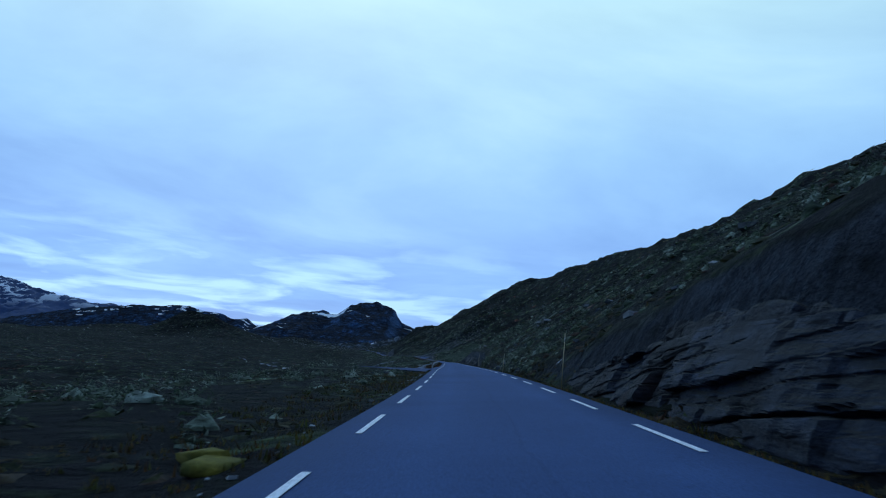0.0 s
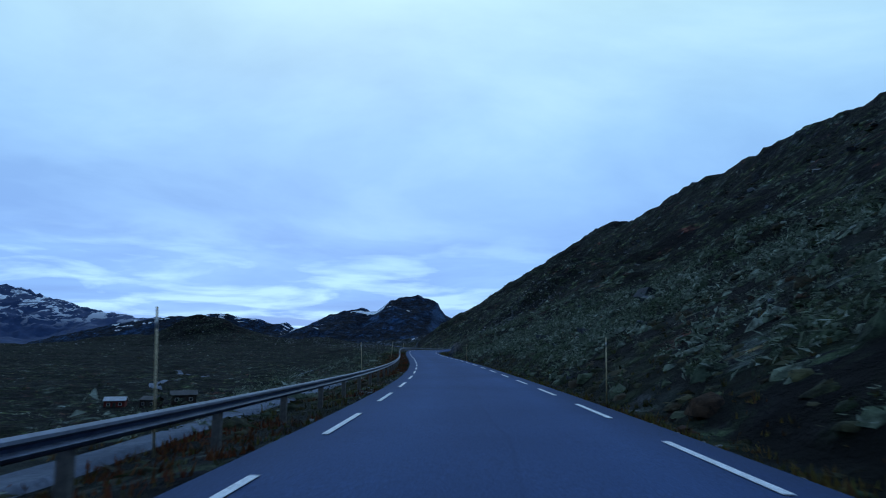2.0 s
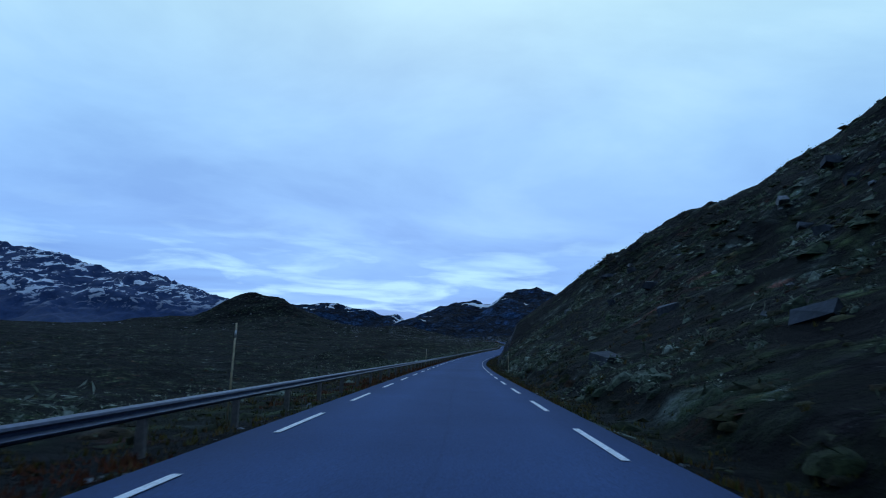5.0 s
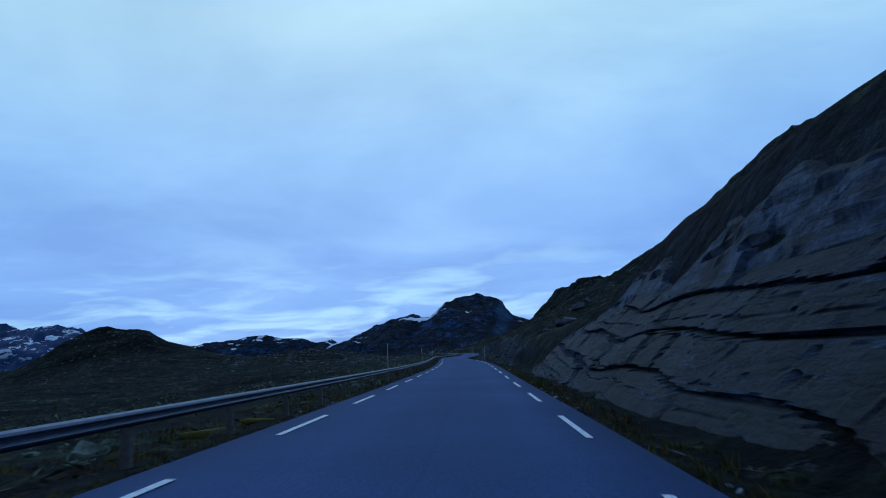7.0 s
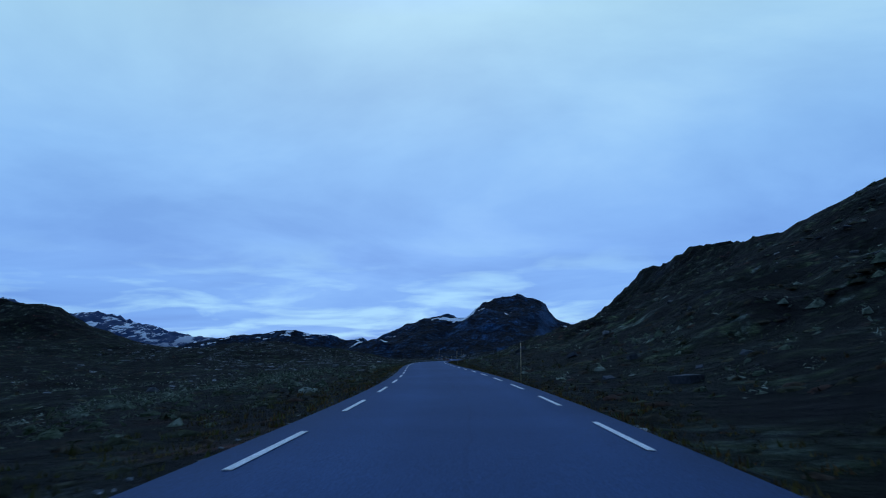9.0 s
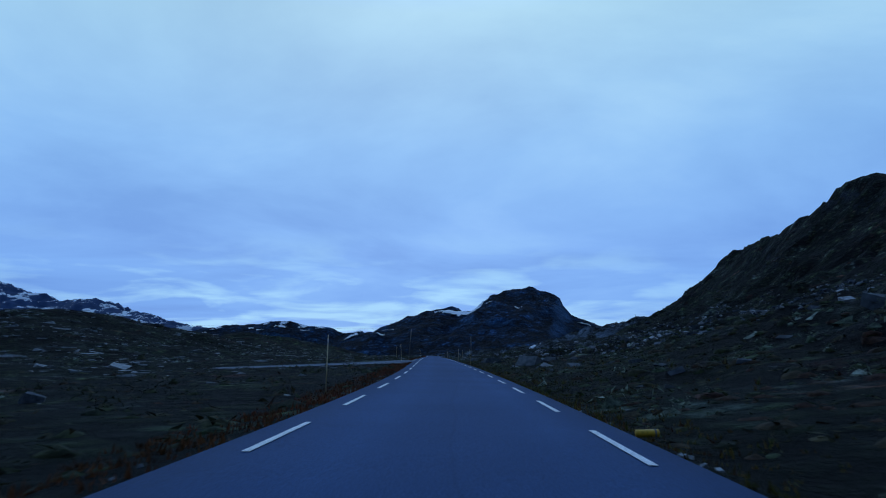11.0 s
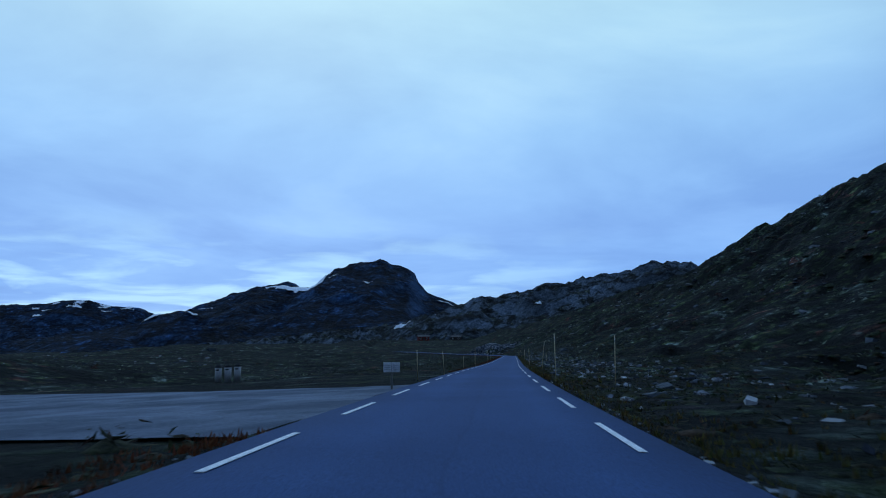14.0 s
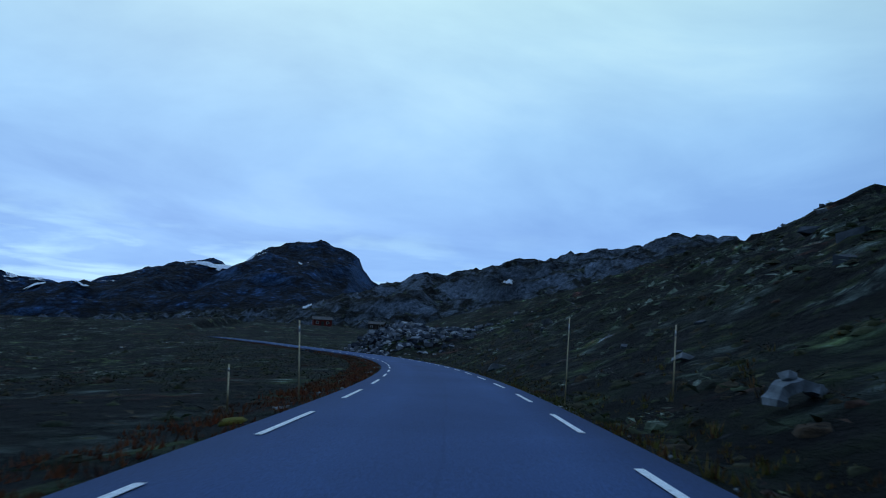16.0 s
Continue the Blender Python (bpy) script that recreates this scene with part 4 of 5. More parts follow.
def leaf_template(seed, n, spread=0.5, height=0.7, leaf=0.16):
    """A low bush: many small leaves round bare twigs, with gaps."""
    r = rng(seed)
    V, F = [], []
    for i in range(n):
        a, e, q = r.uniform(0, 6.283), r.uniform(0.05, 1.5), r.uniform(0.55, 1.0)
        lump = 1 + 0.35 * math.sin(3 * a + seed) * math.cos(2 * e)
        c = np.array([math.cos(a) * math.cos(e) * spread * q * lump, math.sin(a) * math.cos(e) * spread * q * lump, math.sin(e) * height * q * lump])
        t = r.normal(size=3) * np.array([1, 1, 0.45])
        t /= np.linalg.norm(t)
        b = np.cross(np.array([0, 0, 1.0]) + 0.45 * r.normal(size=3) + 0.5 * c / spread, t)
        b /= np.linalg.norm(b)
        w = leaf * r.uniform(0.7, 1.4)
        V += [c - t * w, c + b * w * 0.55, c + t * w]
        F.append([3 * i, 3 * i + 1, 3 * i + 2])
    return np.array(V), np.array(F)


def bush_template(seed, n, leaf, height=0.42, rings=2, core=0.46):
    """A low clump: lumpy inner mass of foliage with leaves standing out all over it."""
    r = rng(seed)
    k = 7
    V, F = [], []
    for i in range(rings):
        e = (0.0, 0.75, 1.2)[i]
        for j in range(k):
            a = 6.283 * (j + 0.5 * i) / k
            q = r.uniform(0.62, 1.05)
            V.append([math.cos(a) * math.cos(e) * core * q, math.sin(a) * math.cos(e) * core * q, math.sin(e) * height * 1.7 * core * q - 0.05 * (i == 0)])
    V.append([r.uniform(-0.1, 0.1), r.uniform(-0.1, 0.1), height * r.uniform(1.5, 2.0) * core])
    for i in range(rings - 1):
        for j in range(k):
            a, b, c, d = i * k + j, i * k + (j + 1) % k, (i + 1) * k + j, (i + 1) * k + (j + 1) % k
            F += [[a, b, c], [b, d, c]]
    F += [[(rings - 1) * k + j, (rings - 1) * k + (j + 1) % k, len(V) - 1] for j in range(k)]
    lv, lf = leaf_template(seed + 100, n, 0.62, height * 1.15, leaf)
    return np.concatenate([np.array(V), lv]), np.concatenate([np.array(F), lf + len(V)])


def grass_template(seed, n=11, wide=0.055, spread=0.25):
    r = rng(seed)
    V, F = [], []
    for i in range(n):
        a, tilt, h = r.uniform(0, 6.283), r.uniform(0.1, 0.9), r.uniform(0.45, 1.0)
        o = r.uniform(-spread, spread, size=2)
        d = np.array([math.cos(a), math.sin(a)])
        p = np.array([-d[1], d[0]]) * wide
        V += [[*(o - p), -0.05], [*(o + p), -0.05], [*(o + d * tilt * h), h]]
        F.append([3 * i, 3 * i + 1, 3 * i + 2])
    return np.array(V, float), np.array(F)


STONES = [stone_template(s, 1) for s in range(14)]
ROUGH_STONES = [stone_template(20 + s, 2) for s in range(5)]
BUSHES = [bush_template(s, 44, 0.072, 0.42, 2, 0.34) for s in range(8)]
MATS = [grass_template(50 + s, 7, 0.14, 1.0) for s in range(8)]
FAR_BUSHES = [bush_template(30 + s, 10, 0.12, 0.36, 1, 0.42) for s in range(8)]
CUSHIONS = [bush_template(70 + s, 9, 0.11, 0.30, 2, 0.46) for s in range(8)]
LOW_BUSHES = [bush_template(40 + s, 5, 0.09, 0.36, 1, 0.46) for s in range(8)]
TUFTS = [grass_template(s, 11, 0.07, 0.3) for s in range(5)]


def strew(name, n, y_range, u_range, size, templates, mat, label, category, seed, keep=None, sink=0.0, power=1.0, flat=None, soft_shade=False):
    r = rng(seed)
    y = r.uniform(*y_range, n)
    u = u_range[0] + (u_range[1] - u_range[0]) * r.uniform(0, 1, n) ** power
    x = TRACK.xc(np.minimum(y, 566.0) if abs(u_range[1]) > 8 else y) + u
    w = x - TRACK.xc(y)
    ok = np.abs(w) > HALF + 0.05
    for (ya, yb, ua, ub) in PADS:
        ok &= ~((y > ya) & (y < yb) & (w < 0) & (w > -ub))
    cut = along(y, CUT_Y, CUT_H)
    ok &= ~((cut > 0.3) & (w > 1.22) & (w < 1.9 + (0.3 + along(y, LEAN_Y, LEAN_V)) * cut))
    ok &= ~((y > 206) & (y < 262) & (w > 1.22) & (w < 5.5))
    if keep is not None:
        ok &= keep(x, y, u, r)
    x, y, u = x[ok], y[ok], u[ok]
    m = len(x)
    s = size[0] * (size[1] / size[0]) ** (r.uniform(0, 1, m) ** 1.8)
    z = ground_z(x, y) - (sink + (0.05 if soft_shade else 0)) * s
    return joined(name, templates, np.stack([x, y, z], 1), s, r.uniform(0, 6.283, m), r.randint(0, len(templates), m), mat, label, category,
                  None if flat is None else r.uniform(flat[0], flat[1], m), soft_shade)


# ---------------------------------------------------------------- rock cuts
def hashed(a):
    a = np.sin(a) * 43758.5453
    return a - np.floor(a)


def rock_face(y0, y1, seed, label, layer=0.16, block=0.55, tilt=0.10, out=0.16, above=0.5, mat=None):
    """A cut face of layered rock, each block at a depth of its own, that runs out into the turf above."""
    n = int((y1 - y0) / 0.055)
    ys = np.linspace(y0, y1, n)
    cut = along(ys, CUT_Y, CUT_H)
    edge = smooth(y0, y0 + 1.2, ys) * (1 - smooth(y1 - 1.2, y1, ys))
    m, extra = 64, 24
    V = np.zeros((m + extra, n, 3))
    z0 = TRACK.zc(ys) + 1.1 * TRACK.bank(ys) - 0.12
    xc = TRACK.xc(ys)

    def depth(h):
        """How far each block stands out: flat faces at slants of their own, parted by narrow cracks along the bedding."""
        wave = h + tilt * ys + 0.20 * bumpy(ys, h * 0.7, 4.5, seed, 3)
        d = 0
        for size, amp in ((1.0, 1.0), (0.43, 0.28)):
            lay = wave / (layer * size) + 0.22 * bumpy(ys, h, 1.7 * size, seed + 1, 2)
            li = np.floor(lay)
            fl = lay - li
            kind_ = hashed(li * 9.17 + seed)
            run = ys / (block * size * (0.5 + 1.1 * kind_)) + kind_ * 7 + 0.35 * fl * (kind_ - 0.5) + 0.15 * bumpy(ys, h * 3, 0.8, seed + 2, 2)
            bi = np.floor(run)
            fr = run - bi
            pro, sl1, sl2 = (hashed(bi * a_ + li * b_ + seed) for a_, b_ in ((12.99, 78.2), (5.31, 31.7), (3.77, 17.9)))
            d = d + out * amp * ((pro - 0.5) + (fr - 0.5) * (sl1 - 0.5) * 0.9 + (fl - 0.5) * (sl2 - 0.6) * 1.0)
            deep = hashed(li * 3.3 + 1.0)
            d = d - 0.10 * amp * np.maximum(smooth(0.13, 0.03, fl) * (0.2 + 0.8 * (deep > 0.35)), 0.7 * smooth(0.05, 0.01, fr) * (sl1 > 0.3))
        return d + 0.14 * bumpy(ys, h * 1.2, 3.6, seed + 4, 2) + 0.012 * bumpy(ys, h * 8, 0.22, seed + 6, 3)
    lean = along(ys, LEAN_Y, LEAN_V)
    for k in range(m):
        v = k / (m - 1)
        h = -0.12 + v * (cut * 0.86 + 0.12) * (0.25 + 0.75 * edge)
        back = 0.10 + lean * np.clip(h, 0, None) - np.minimum(depth(h), 0.16 - 0.10 * v) * (0.3 + 0.7 * min(1, 3 * v)) * edge
        V[k] = np.stack([xc + CUT_U + back, ys, z0 + h], 1)
    # the top breaks off unevenly into the slope
    u1 = CUT_U + 0.10 + lean * np.clip(cut * 0.86, 0, None)
    ragged = bumpy(ys, ys * 0, 1.3, seed + 8, 4) * 0.45 + 0.6
    for k in range(extra):
        s = (k + 1) / extra
        u = u1 + s * above * (0.4 + cut)
        g = ground_z(xc + u, ys)
        d = np.clip(depth(g - z0), -0.15, 0.07) * edge
        fade = smooth(0.0, 0.35, (ragged * edge) - s)
        z = np.maximum(g + 0.03, V[m - 1, :, 2] - 0.02 * k) if k < 3 else g + 0.03
        V[m + k] = np.stack([xc + u - 0.6 * d * fade, ys, z + (0.4 * d + 0.03) * fade - 0.25 * (1 - fade)], 1)
    ob = mesh_object("rock_face", V.reshape(-1, 3), grid_faces(m + extra, n)[:, ::-1], mat or MAT_ROCK, None, False)
    return tagged(ob, label, "rock face", kind="structure")


rock_face(-12, 10.5, 3, "dark blasted rock cut beside the road", 0.30, 0.8, 0.16, 0.12, 0.3, MAT_DARKROCK)
rock_face(37, 70, 4, "dark overhanging rock cut with turf on top", 0.30, 0.8, 0.12, 0.12, 0.3, MAT_DARKROCK)
rock_face(100, 116, 5, "smooth grey rock outcrop beside the road", 0.34, 1.1, 0.10, 0.13, 0.6, MAT_BLUEROCK)
rock_face(207, 257, 6, "tall layered grey rock cliff cut for the road", 0.30, 1.5, -0.05, 0.085, 0.55)
rock_face(262, 300, 7, "layered dark grey rock wall in blocky strata", 0.13, 0.22, 0.02, 0.10, 0.7, MAT_BLUEROCK)


# ---------------------------------------------------------------- paved and gravel areas
def pad(name, ya, yb, ua, ub, mat, label, category, ragged=0.5, lift=0.02, near=0.0, far=0.0):
    n, m = 46, 60
    a, b = np.meshgrid(np.linspace(0, 1, n), np.linspace(0, 1, m), indexing="ij")
    u = -(ua + (ub - ua) * b)
    y0 = ya + ragged * bumpy(u, u * 0, 2.0, 51) * b - 1.0 * (1 - b) ** 6
    y1 = yb + ragged * bumpy(u, u * 0 + 9, 2.0, 52) * b + 1.6 * (1 - b) ** 6
    y0, y1 = y0 + near * (-u - ua), y1 + far * (-u - ua)
    y = y0 + (y1 - y0) * a
    x = TRACK.xc(y) + u
    z = TRACK.zc(y) + np.clip(u, -1.1, 1.1) * TRACK.bank(y) - 0.05 + 0.03 * u + lift + 0.012 * bumpy(x, y, 0.8, 53)
    z = np.where(-u < 0.9, TRACK.zc(y) + u * TRACK.bank(y) - 0.004, z)
    return tagged(mesh_object(name, np.stack([x, y, z], -1).reshape(-1, 3), grid_faces(n, m), mat), label, category, kind="structure")


pad("side_road", 18.4, 23.2, 0.70, 3.7, MAT_ASPHALT, "asphalt side road leaving the mountain road", "side road", 0.1, 0.02, 1.9, 0.4)
pad("lay_by", 400.2, 404.6, 0.70, 9, MAT_GRAVEL, "gravel lay-by beside the road", "lay-by")
pad("lay_by", 488.2, 491.6, 0.70, 15, MAT_GRAVEL, "wide pale gravel lay-by beside the road", "lay-by", 0.5, 0.02, 0.0, 0.75)


pad("lay_by", 471.6, 474.2, 0.70, 2.5, MAT_DIRT, "small brown dirt lay-by on the verge", "lay-by", 0.4, 0.02, 0.3, 0.6)


def gravel_track(ya, yb, u, w):
    ys = np.linspace(ya, yb, 150)
    o = np.linspace(-w, w, 7)
    uu = u + 0.5 * bumpy(ys, ys * 0, 12, 61)
    X = TRACK.xc(ys)[:, None] + uu[:, None] + o[None] + 0.05 * bumpy(ys, ys * 0 + 3, 0.6, 62)[:, None] * np.sign(o)[None]
    Y = np.repeat(ys[:, None], 7, 1)
    Z = ground_z(X, Y) + 0.025 - 0.05 * (np.abs(o)[None] > w * 0.9)
    return tagged(mesh_object("gravel_track", np.stack([X, Y, Z], -1).reshape(-1, 3), grid_faces(150, 7), MAT_GRAVEL), "pale gravel verge running behind the guard rail", "gravel track", kind="structure")


gravel_track(24, 62, -1.52, 0.17)
gravel_track(66, 84, -1.50, 0.14)


def valley_path(points, width):
    """A pale footpath winding over the valley floor."""
    P = np.array(points, float)
    t = np.linspace(0, len(P) - 1, 90)
    x, y = (curved(t, np.arange(len(P)), P[:, k]) for k in (0, 1))
    dx, dy = np.gradient(x), np.gradient(y)
    n = np.hypot(dx, dy)
    o = np.linspace(-width, width, 5)[None] * (1 + 0.4 * bumpy(t, t * 0, 0.6, 63))[:, None]
    X, Y = x[:, None] - (dy / n)[:, None] * o, y[:, None] + (dx / n)[:, None] * o
    return tagged(mesh_object("footpath", np.stack([X, Y, ground_z(X, Y) + 0.06], -1).reshape(-1, 3), grid_faces(90, 5)[:, ::-1], MAT_GRAVEL), "pale gravel footpath across the valley floor", "footpath", kind="structure")


valley_path([(-33, 136), (-36, 141), (-40, 152), (-39, 162), (-47, 171), (-51, 180), (-56, 188)], 0.45)
valley_path([(-20, 121), (-17, 117), (-12, 108), (-7, 96)], 0.3)


# ---------------------------------------------------------------- guard rail
def guard_rail(ya, yb, u=-1.0, top=0.132):
    root = tagged(new("guard_rail"), "long galvanised steel guard rail on grey posts", "guard rail")
    prof = [(0.0, 0.0), (0.012, 0.010), (0.016, 0.022), (0.0, 0.036), (0.0, 0.048), (0.016, 0.062), (0.012, 0.074), (0.0, 0.084)]
    prof = [(a * 0.7, b * 0.64) for a, b in prof]
    prof = prof + [(a - 0.004, b) for a, b in prof[::-1]]
    ys = np.arange(ya, yb, 0.5)
    dip = 0.22 * (1 - smooth(ya, ya + 2.5, ys)) + 0.22 * smooth(yb - 2.5, yb, ys)
    V = []
    for y, d in zip(ys, dip):
        p, h = on_road(float(y), u)
        c, s = math.cos(h), math.sin(h)
        V += [(p.x + a * c, p.y + a * s, p.z + top - 0.054 + b - d) for a, b in prof]
    k = len(prof)
    F = [(i * k + j, i * k + (j + 1) % k, (i + 1) * k + (j + 1) % k, (i + 1) * k + j) for i in range(len(ys) - 1) for j in range(k)]
    rail = mesh_object("rail", V, F, MAT_STEEL, root, False)
    bm = bmesh.new()
    box(bm, (0.030, 0.036, 0.34), (-0.022, 0, 0), None, 0.004)
    me = bpy.data.meshes.new("post")
    bm.to_mesh(me)
    bm.free()
    me.materials.append(MAT_POST)
    for y in np.arange(ya + 1.0, yb - 1, 1.0):
        p, h = on_road(float(y), u)
        ob = new("post", me)
        ob.parent = root
        ob.matrix_local = Matrix.Translation((p.x, p.y, p.z + top - 0.19)) @ pose(0, 0, 0, 0, 0, math.degrees(h))
    return root


guard_rail(24.6, 312)

# ---------------------------------------------------------------- roadside snow poles: along the road, away from it, height
POLES_WEST = [(39.4, -1.15, 0.69), (55, -1.2, 0.6), (72.7, -1.3, 0.62), (80.5, -1.41, 0.59), (94.5, -1.3, 0.6), (108.4, -1.3, 0.52), (125.4, -1.34, 0.8), (143.4, -1.21, 0.62),
              (160, -1.2, 0.6), (178, -1.2, 0.6), (196, -1.25, 0.6), (214, -1.2, 0.6), (256, -1.4, 0.7), (272.1, -1.44, 0.66), (281.5, -1.26, 0.6), (289.7, -1.6, 0.79)]
POLES_WEST_FAR = [(370.9, -1.18, 0.6), (388, -1.2, 0.6), (405.0, -1.3, 0.63), (424.0, -2.6, 0.8), (438.0, -1.22, 0.72), (496.5, -1.3, 0.55), (499.5, -1.1, 0.55), (510.9, -1.06, 0.75), (510.8, -1.50, 0.44), (522.3, -1.0, 0.77),
                  (533.0, -1.19, 0.56), (552.1, -1.55, 0.8), (558.3, -0.93, 0.56), (557.9, -1.27, 0.32)]
POLES_EAST = [(8.9, 1.12, 0.76), (20.4, 1.25, 0.6), (40.5, 1.36, 0.8), (76, 1.2, 0.6), (92, 1.15, 0.6), (114.7, 1.05, 0.59), (124.7, 1.24, 0.76), (131.0, 1.6, 0.52), (133.2, 1.2, 0.63), (150.7, 1.2, 0.66), (170, 1.15, 0.6),
              (190, 1.15, 0.6), (235.1, 1.0, 0.61), (268.9, 0.98, 0.61), (286.0, 1.05, 0.8), (304, 1.1, 0.6), (322, 1.1, 0.6), (340, 1.15, 0.6)]
POLES_EAST_FAR = [(358, 1.15, 0.6), (375, 1.15, 0.6), (406.0, 1.18, 0.6), (421.6, 1.29, 0.78), (438.1, 1.08, 0.71), (437.3, 2.3, 0.8), (456, 1.1, 0.6), (474, 1.15, 0.6), (493.2, 1.68, 0.66), (494.2, 1.0, 0.72), (503.8, 1.25, 0.82),
                  (510.8, 1.05, 0.65), (511.6, 1.74, 0.45), (529.2, 1.15, 0.72), (538.8, 1.3, 0.56), (551.5, 1.22, 0.75), (552.0, 1.49, 0.71), (560.0, 1.13, 0.83), (558.8, 1.68, 0.59)]


def snow_pole():
    root = tagged(new("snow_pole"), "thin wooden roadside snow pole with pale band", "snow pole", "roadside snow poles")
    bm = bmesh.new()
    tube(bm, 0.0060, 0.0045, (0, 0, -0.1), (0, 0, 1.0), 7)
    part("shaft", bm, MAT_POLE, root, "", True)
    bm = bmesh.new()
    tube(bm, 0.0055, 0.0053, (0, 0, 0.86), (0, 0, 0.93), 7)
    part("reflector_band", bm, MAT_BAND, root, "pale reflecting band", True)
    return root


def build_poles():
    first, r = None, random.Random(8)
    for y, u, h in POLES_WEST + POLES_WEST_FAR + POLES_EAST + POLES_EAST_FAR:
        x, yy, z, _ = beside(y, u)
        m = pose(x, yy, z - 0.03, r.gauss(0, 2.0), r.gauss(1.5, 2.5), r.uniform(0, 360))
        if first is None:
            first = snow_pole()
            ob = first
            ob.matrix_basis = m
        else:
            ob = copy_thing(first, m)
        ob.scale = (1, 1, h)


build_poles()


# ---------------------------------------------------------------- power line
def utility_pole(x, y, h, lean=0.0, label="tall weathered grey wooden utility pole beside the road"):
    z = gz(x, y)
    root = tagged(new("utility_pole"), label, "utility pole", "utility poles")
    root.matrix_basis = pose(x, y, z, 0, lean, 0)
    bm = bmesh.new()
    tube(bm, 0.024, 0.016, (0, 0, -0.2), (0, 0, h), 10)
    part("shaft", bm, MAT_POST, root, "", True)
    bm = bmesh.new()
    box(bm, (0.05, 0.014, 0.014), (0.02, 0, h - 0.02))
    tube(bm, 0.006, 0.006, (0.04, 0, h - 0.02), (0.04, 0, h + 0.01), 6)
    part("bracket", bm, MAT_STEEL, root, "small steel bracket with insulator")
    tip = Matrix(root.matrix_basis) @ Vector((0.04, 0, h))
    return tip


def wire_between(a, b, sag=0.3, r=0.0032):
    cu = bpy.data.curves.new("power_line", "CURVE")
    cu.dimensions, cu.bevel_depth, cu.bevel_resolution = "3D", r, 1
    sp = cu.splines.new("POLY")
    sp.points.add(20)
    for i, p in enumerate(sp.points):
        t = i / 20
        q = a.lerp(b, t)
        p.co = (q.x, q.y, q.z - sag * 4 * t * (1 - t), 1)
    cu.materials.append(MAT_WIRE)
    return tagged(new("power_line", cu), "thin dark power line strung between poles", "power line")


TIPS = [utility_pole(*a) for a in ((-63.4, 397.1, 1.75, 2), (-54.72, 419.53, 1.72, 5.5), (-53.6, 433.2, 1.7, -1), (-45.0, 466.0, 1.7, 1), (-38.0, 500.0, 1.7, 0))]
for a, b in zip(TIPS, TIPS[1:]):
    wire_between(a, b, 0.12)


def lattice_mast(x, y, h):
    z = gz(x, y)
    root = tagged(new("power_pylon"), "far lattice power pylon standing on the moor", "pylon")
    root.location = (x, y, z)
    w = h * 0.07
    for sx in (-1, 1):
        for sy in (-1, 1):
            bm = bmesh.new()
            tube(bm, 0.05, 0.03, (sx * w, sy * w, -0.3), (sx * w * 0.25, sy * w * 0.25, h), 5)
            part("leg", bm, MAT_TAR, root)
    for q in (0.72, 0.88):
        bm = bmesh.new()
        box(bm, (h * 0.34, 0.06, 0.06), (0, 0, h * q))
        part("cross_arm", bm, MAT_TAR, root)
    bm = bmesh.new()
    for i in range(7):
        a, b = i / 7, (i + 1) / 7
        wa, wb = w * (1 - 0.75 * a), w * (1 - 0.75 * b)
        tube(bm, 0.02, 0.02, (-wa, -wa, a * h), (wb, -wb, b * h), 4)
        tube(bm, 0.02, 0.02, (wa, wa, a * h), (-wb, wb, b * h), 4)
    part("bracing", bm, MAT_TAR, root)


lattice_mast(-116, 477, 4.6)


# ---------------------------------------------------------------- cabins
def cabin(x, y, w, d, h, turn, wall_mat, roof_mat, label, z=None, chimney=True):
    zz = gz(x, y) if z is None else z
    root = tagged(new("cabin"), label, "cabin")
    root.matrix_basis = pose(x, y, zz - 0.05, 0, 0, turn)
    bm = bmesh.new()
    box(bm, (w, d, h), (0, 0, h / 2))
    top = bm.verts.new((-w / 2, 0, h + d * 0.24)), bm.verts.new((w / 2, 0, h + d * 0.24))
    for s, t in ((-1, top[0]), (1, top[1])):
        c = [v for v in bm.verts if abs(v.co.x - s * w / 2) < 1e-5 and abs(v.co.z - h) < 1e-5]
        bm.faces.new((c[0], c[1], t))
    walls = part("wall", bm, wall_mat, root)
    for s in (-1, 1):
        bm = bmesh.new()
        ang = math.degrees(math.atan2(d * 0.24, d / 2))
        box(bm, (w * 1.12, d * 0.66, 0.05), (0, s * d * 0.27, h + d * 0.125), pose(0, 0, 0, -s * ang), 0.01)
        part("roof", bm, roof_mat, root)
    for k in (-0.28, 0.28):
        bm = bmesh.new()
        box(bm, (w * 0.16, 0.03, h * 0.36), (k * w, -d / 2 - 0.012, h * 0.55))
        win = part("window", bm, MAT_WHITE, root, "white-framed window")
        bm = bmesh.new()
        box(bm, (w * 0.12, 0.02, h * 0.28), (k * w, -d / 2 - 0.028, h * 0.55))
        part("pane", bm, MAT_GLASS, win)
    bm = bmesh.new()
    box(bm, (w * 0.14, 0.03, h * 0.72), (0, -d / 2 - 0.012, h * 0.38))
    part("door", bm, MAT_TAR, root)
    if chimney:
        bm = bmesh.new()
        box(bm, (w * 0.08, w * 0.08, h * 0.4), (w * 0.2, 0, h + d * 0.3), None, 0.01)
        part("chimney", bm, MAT_POST, root)
    return root


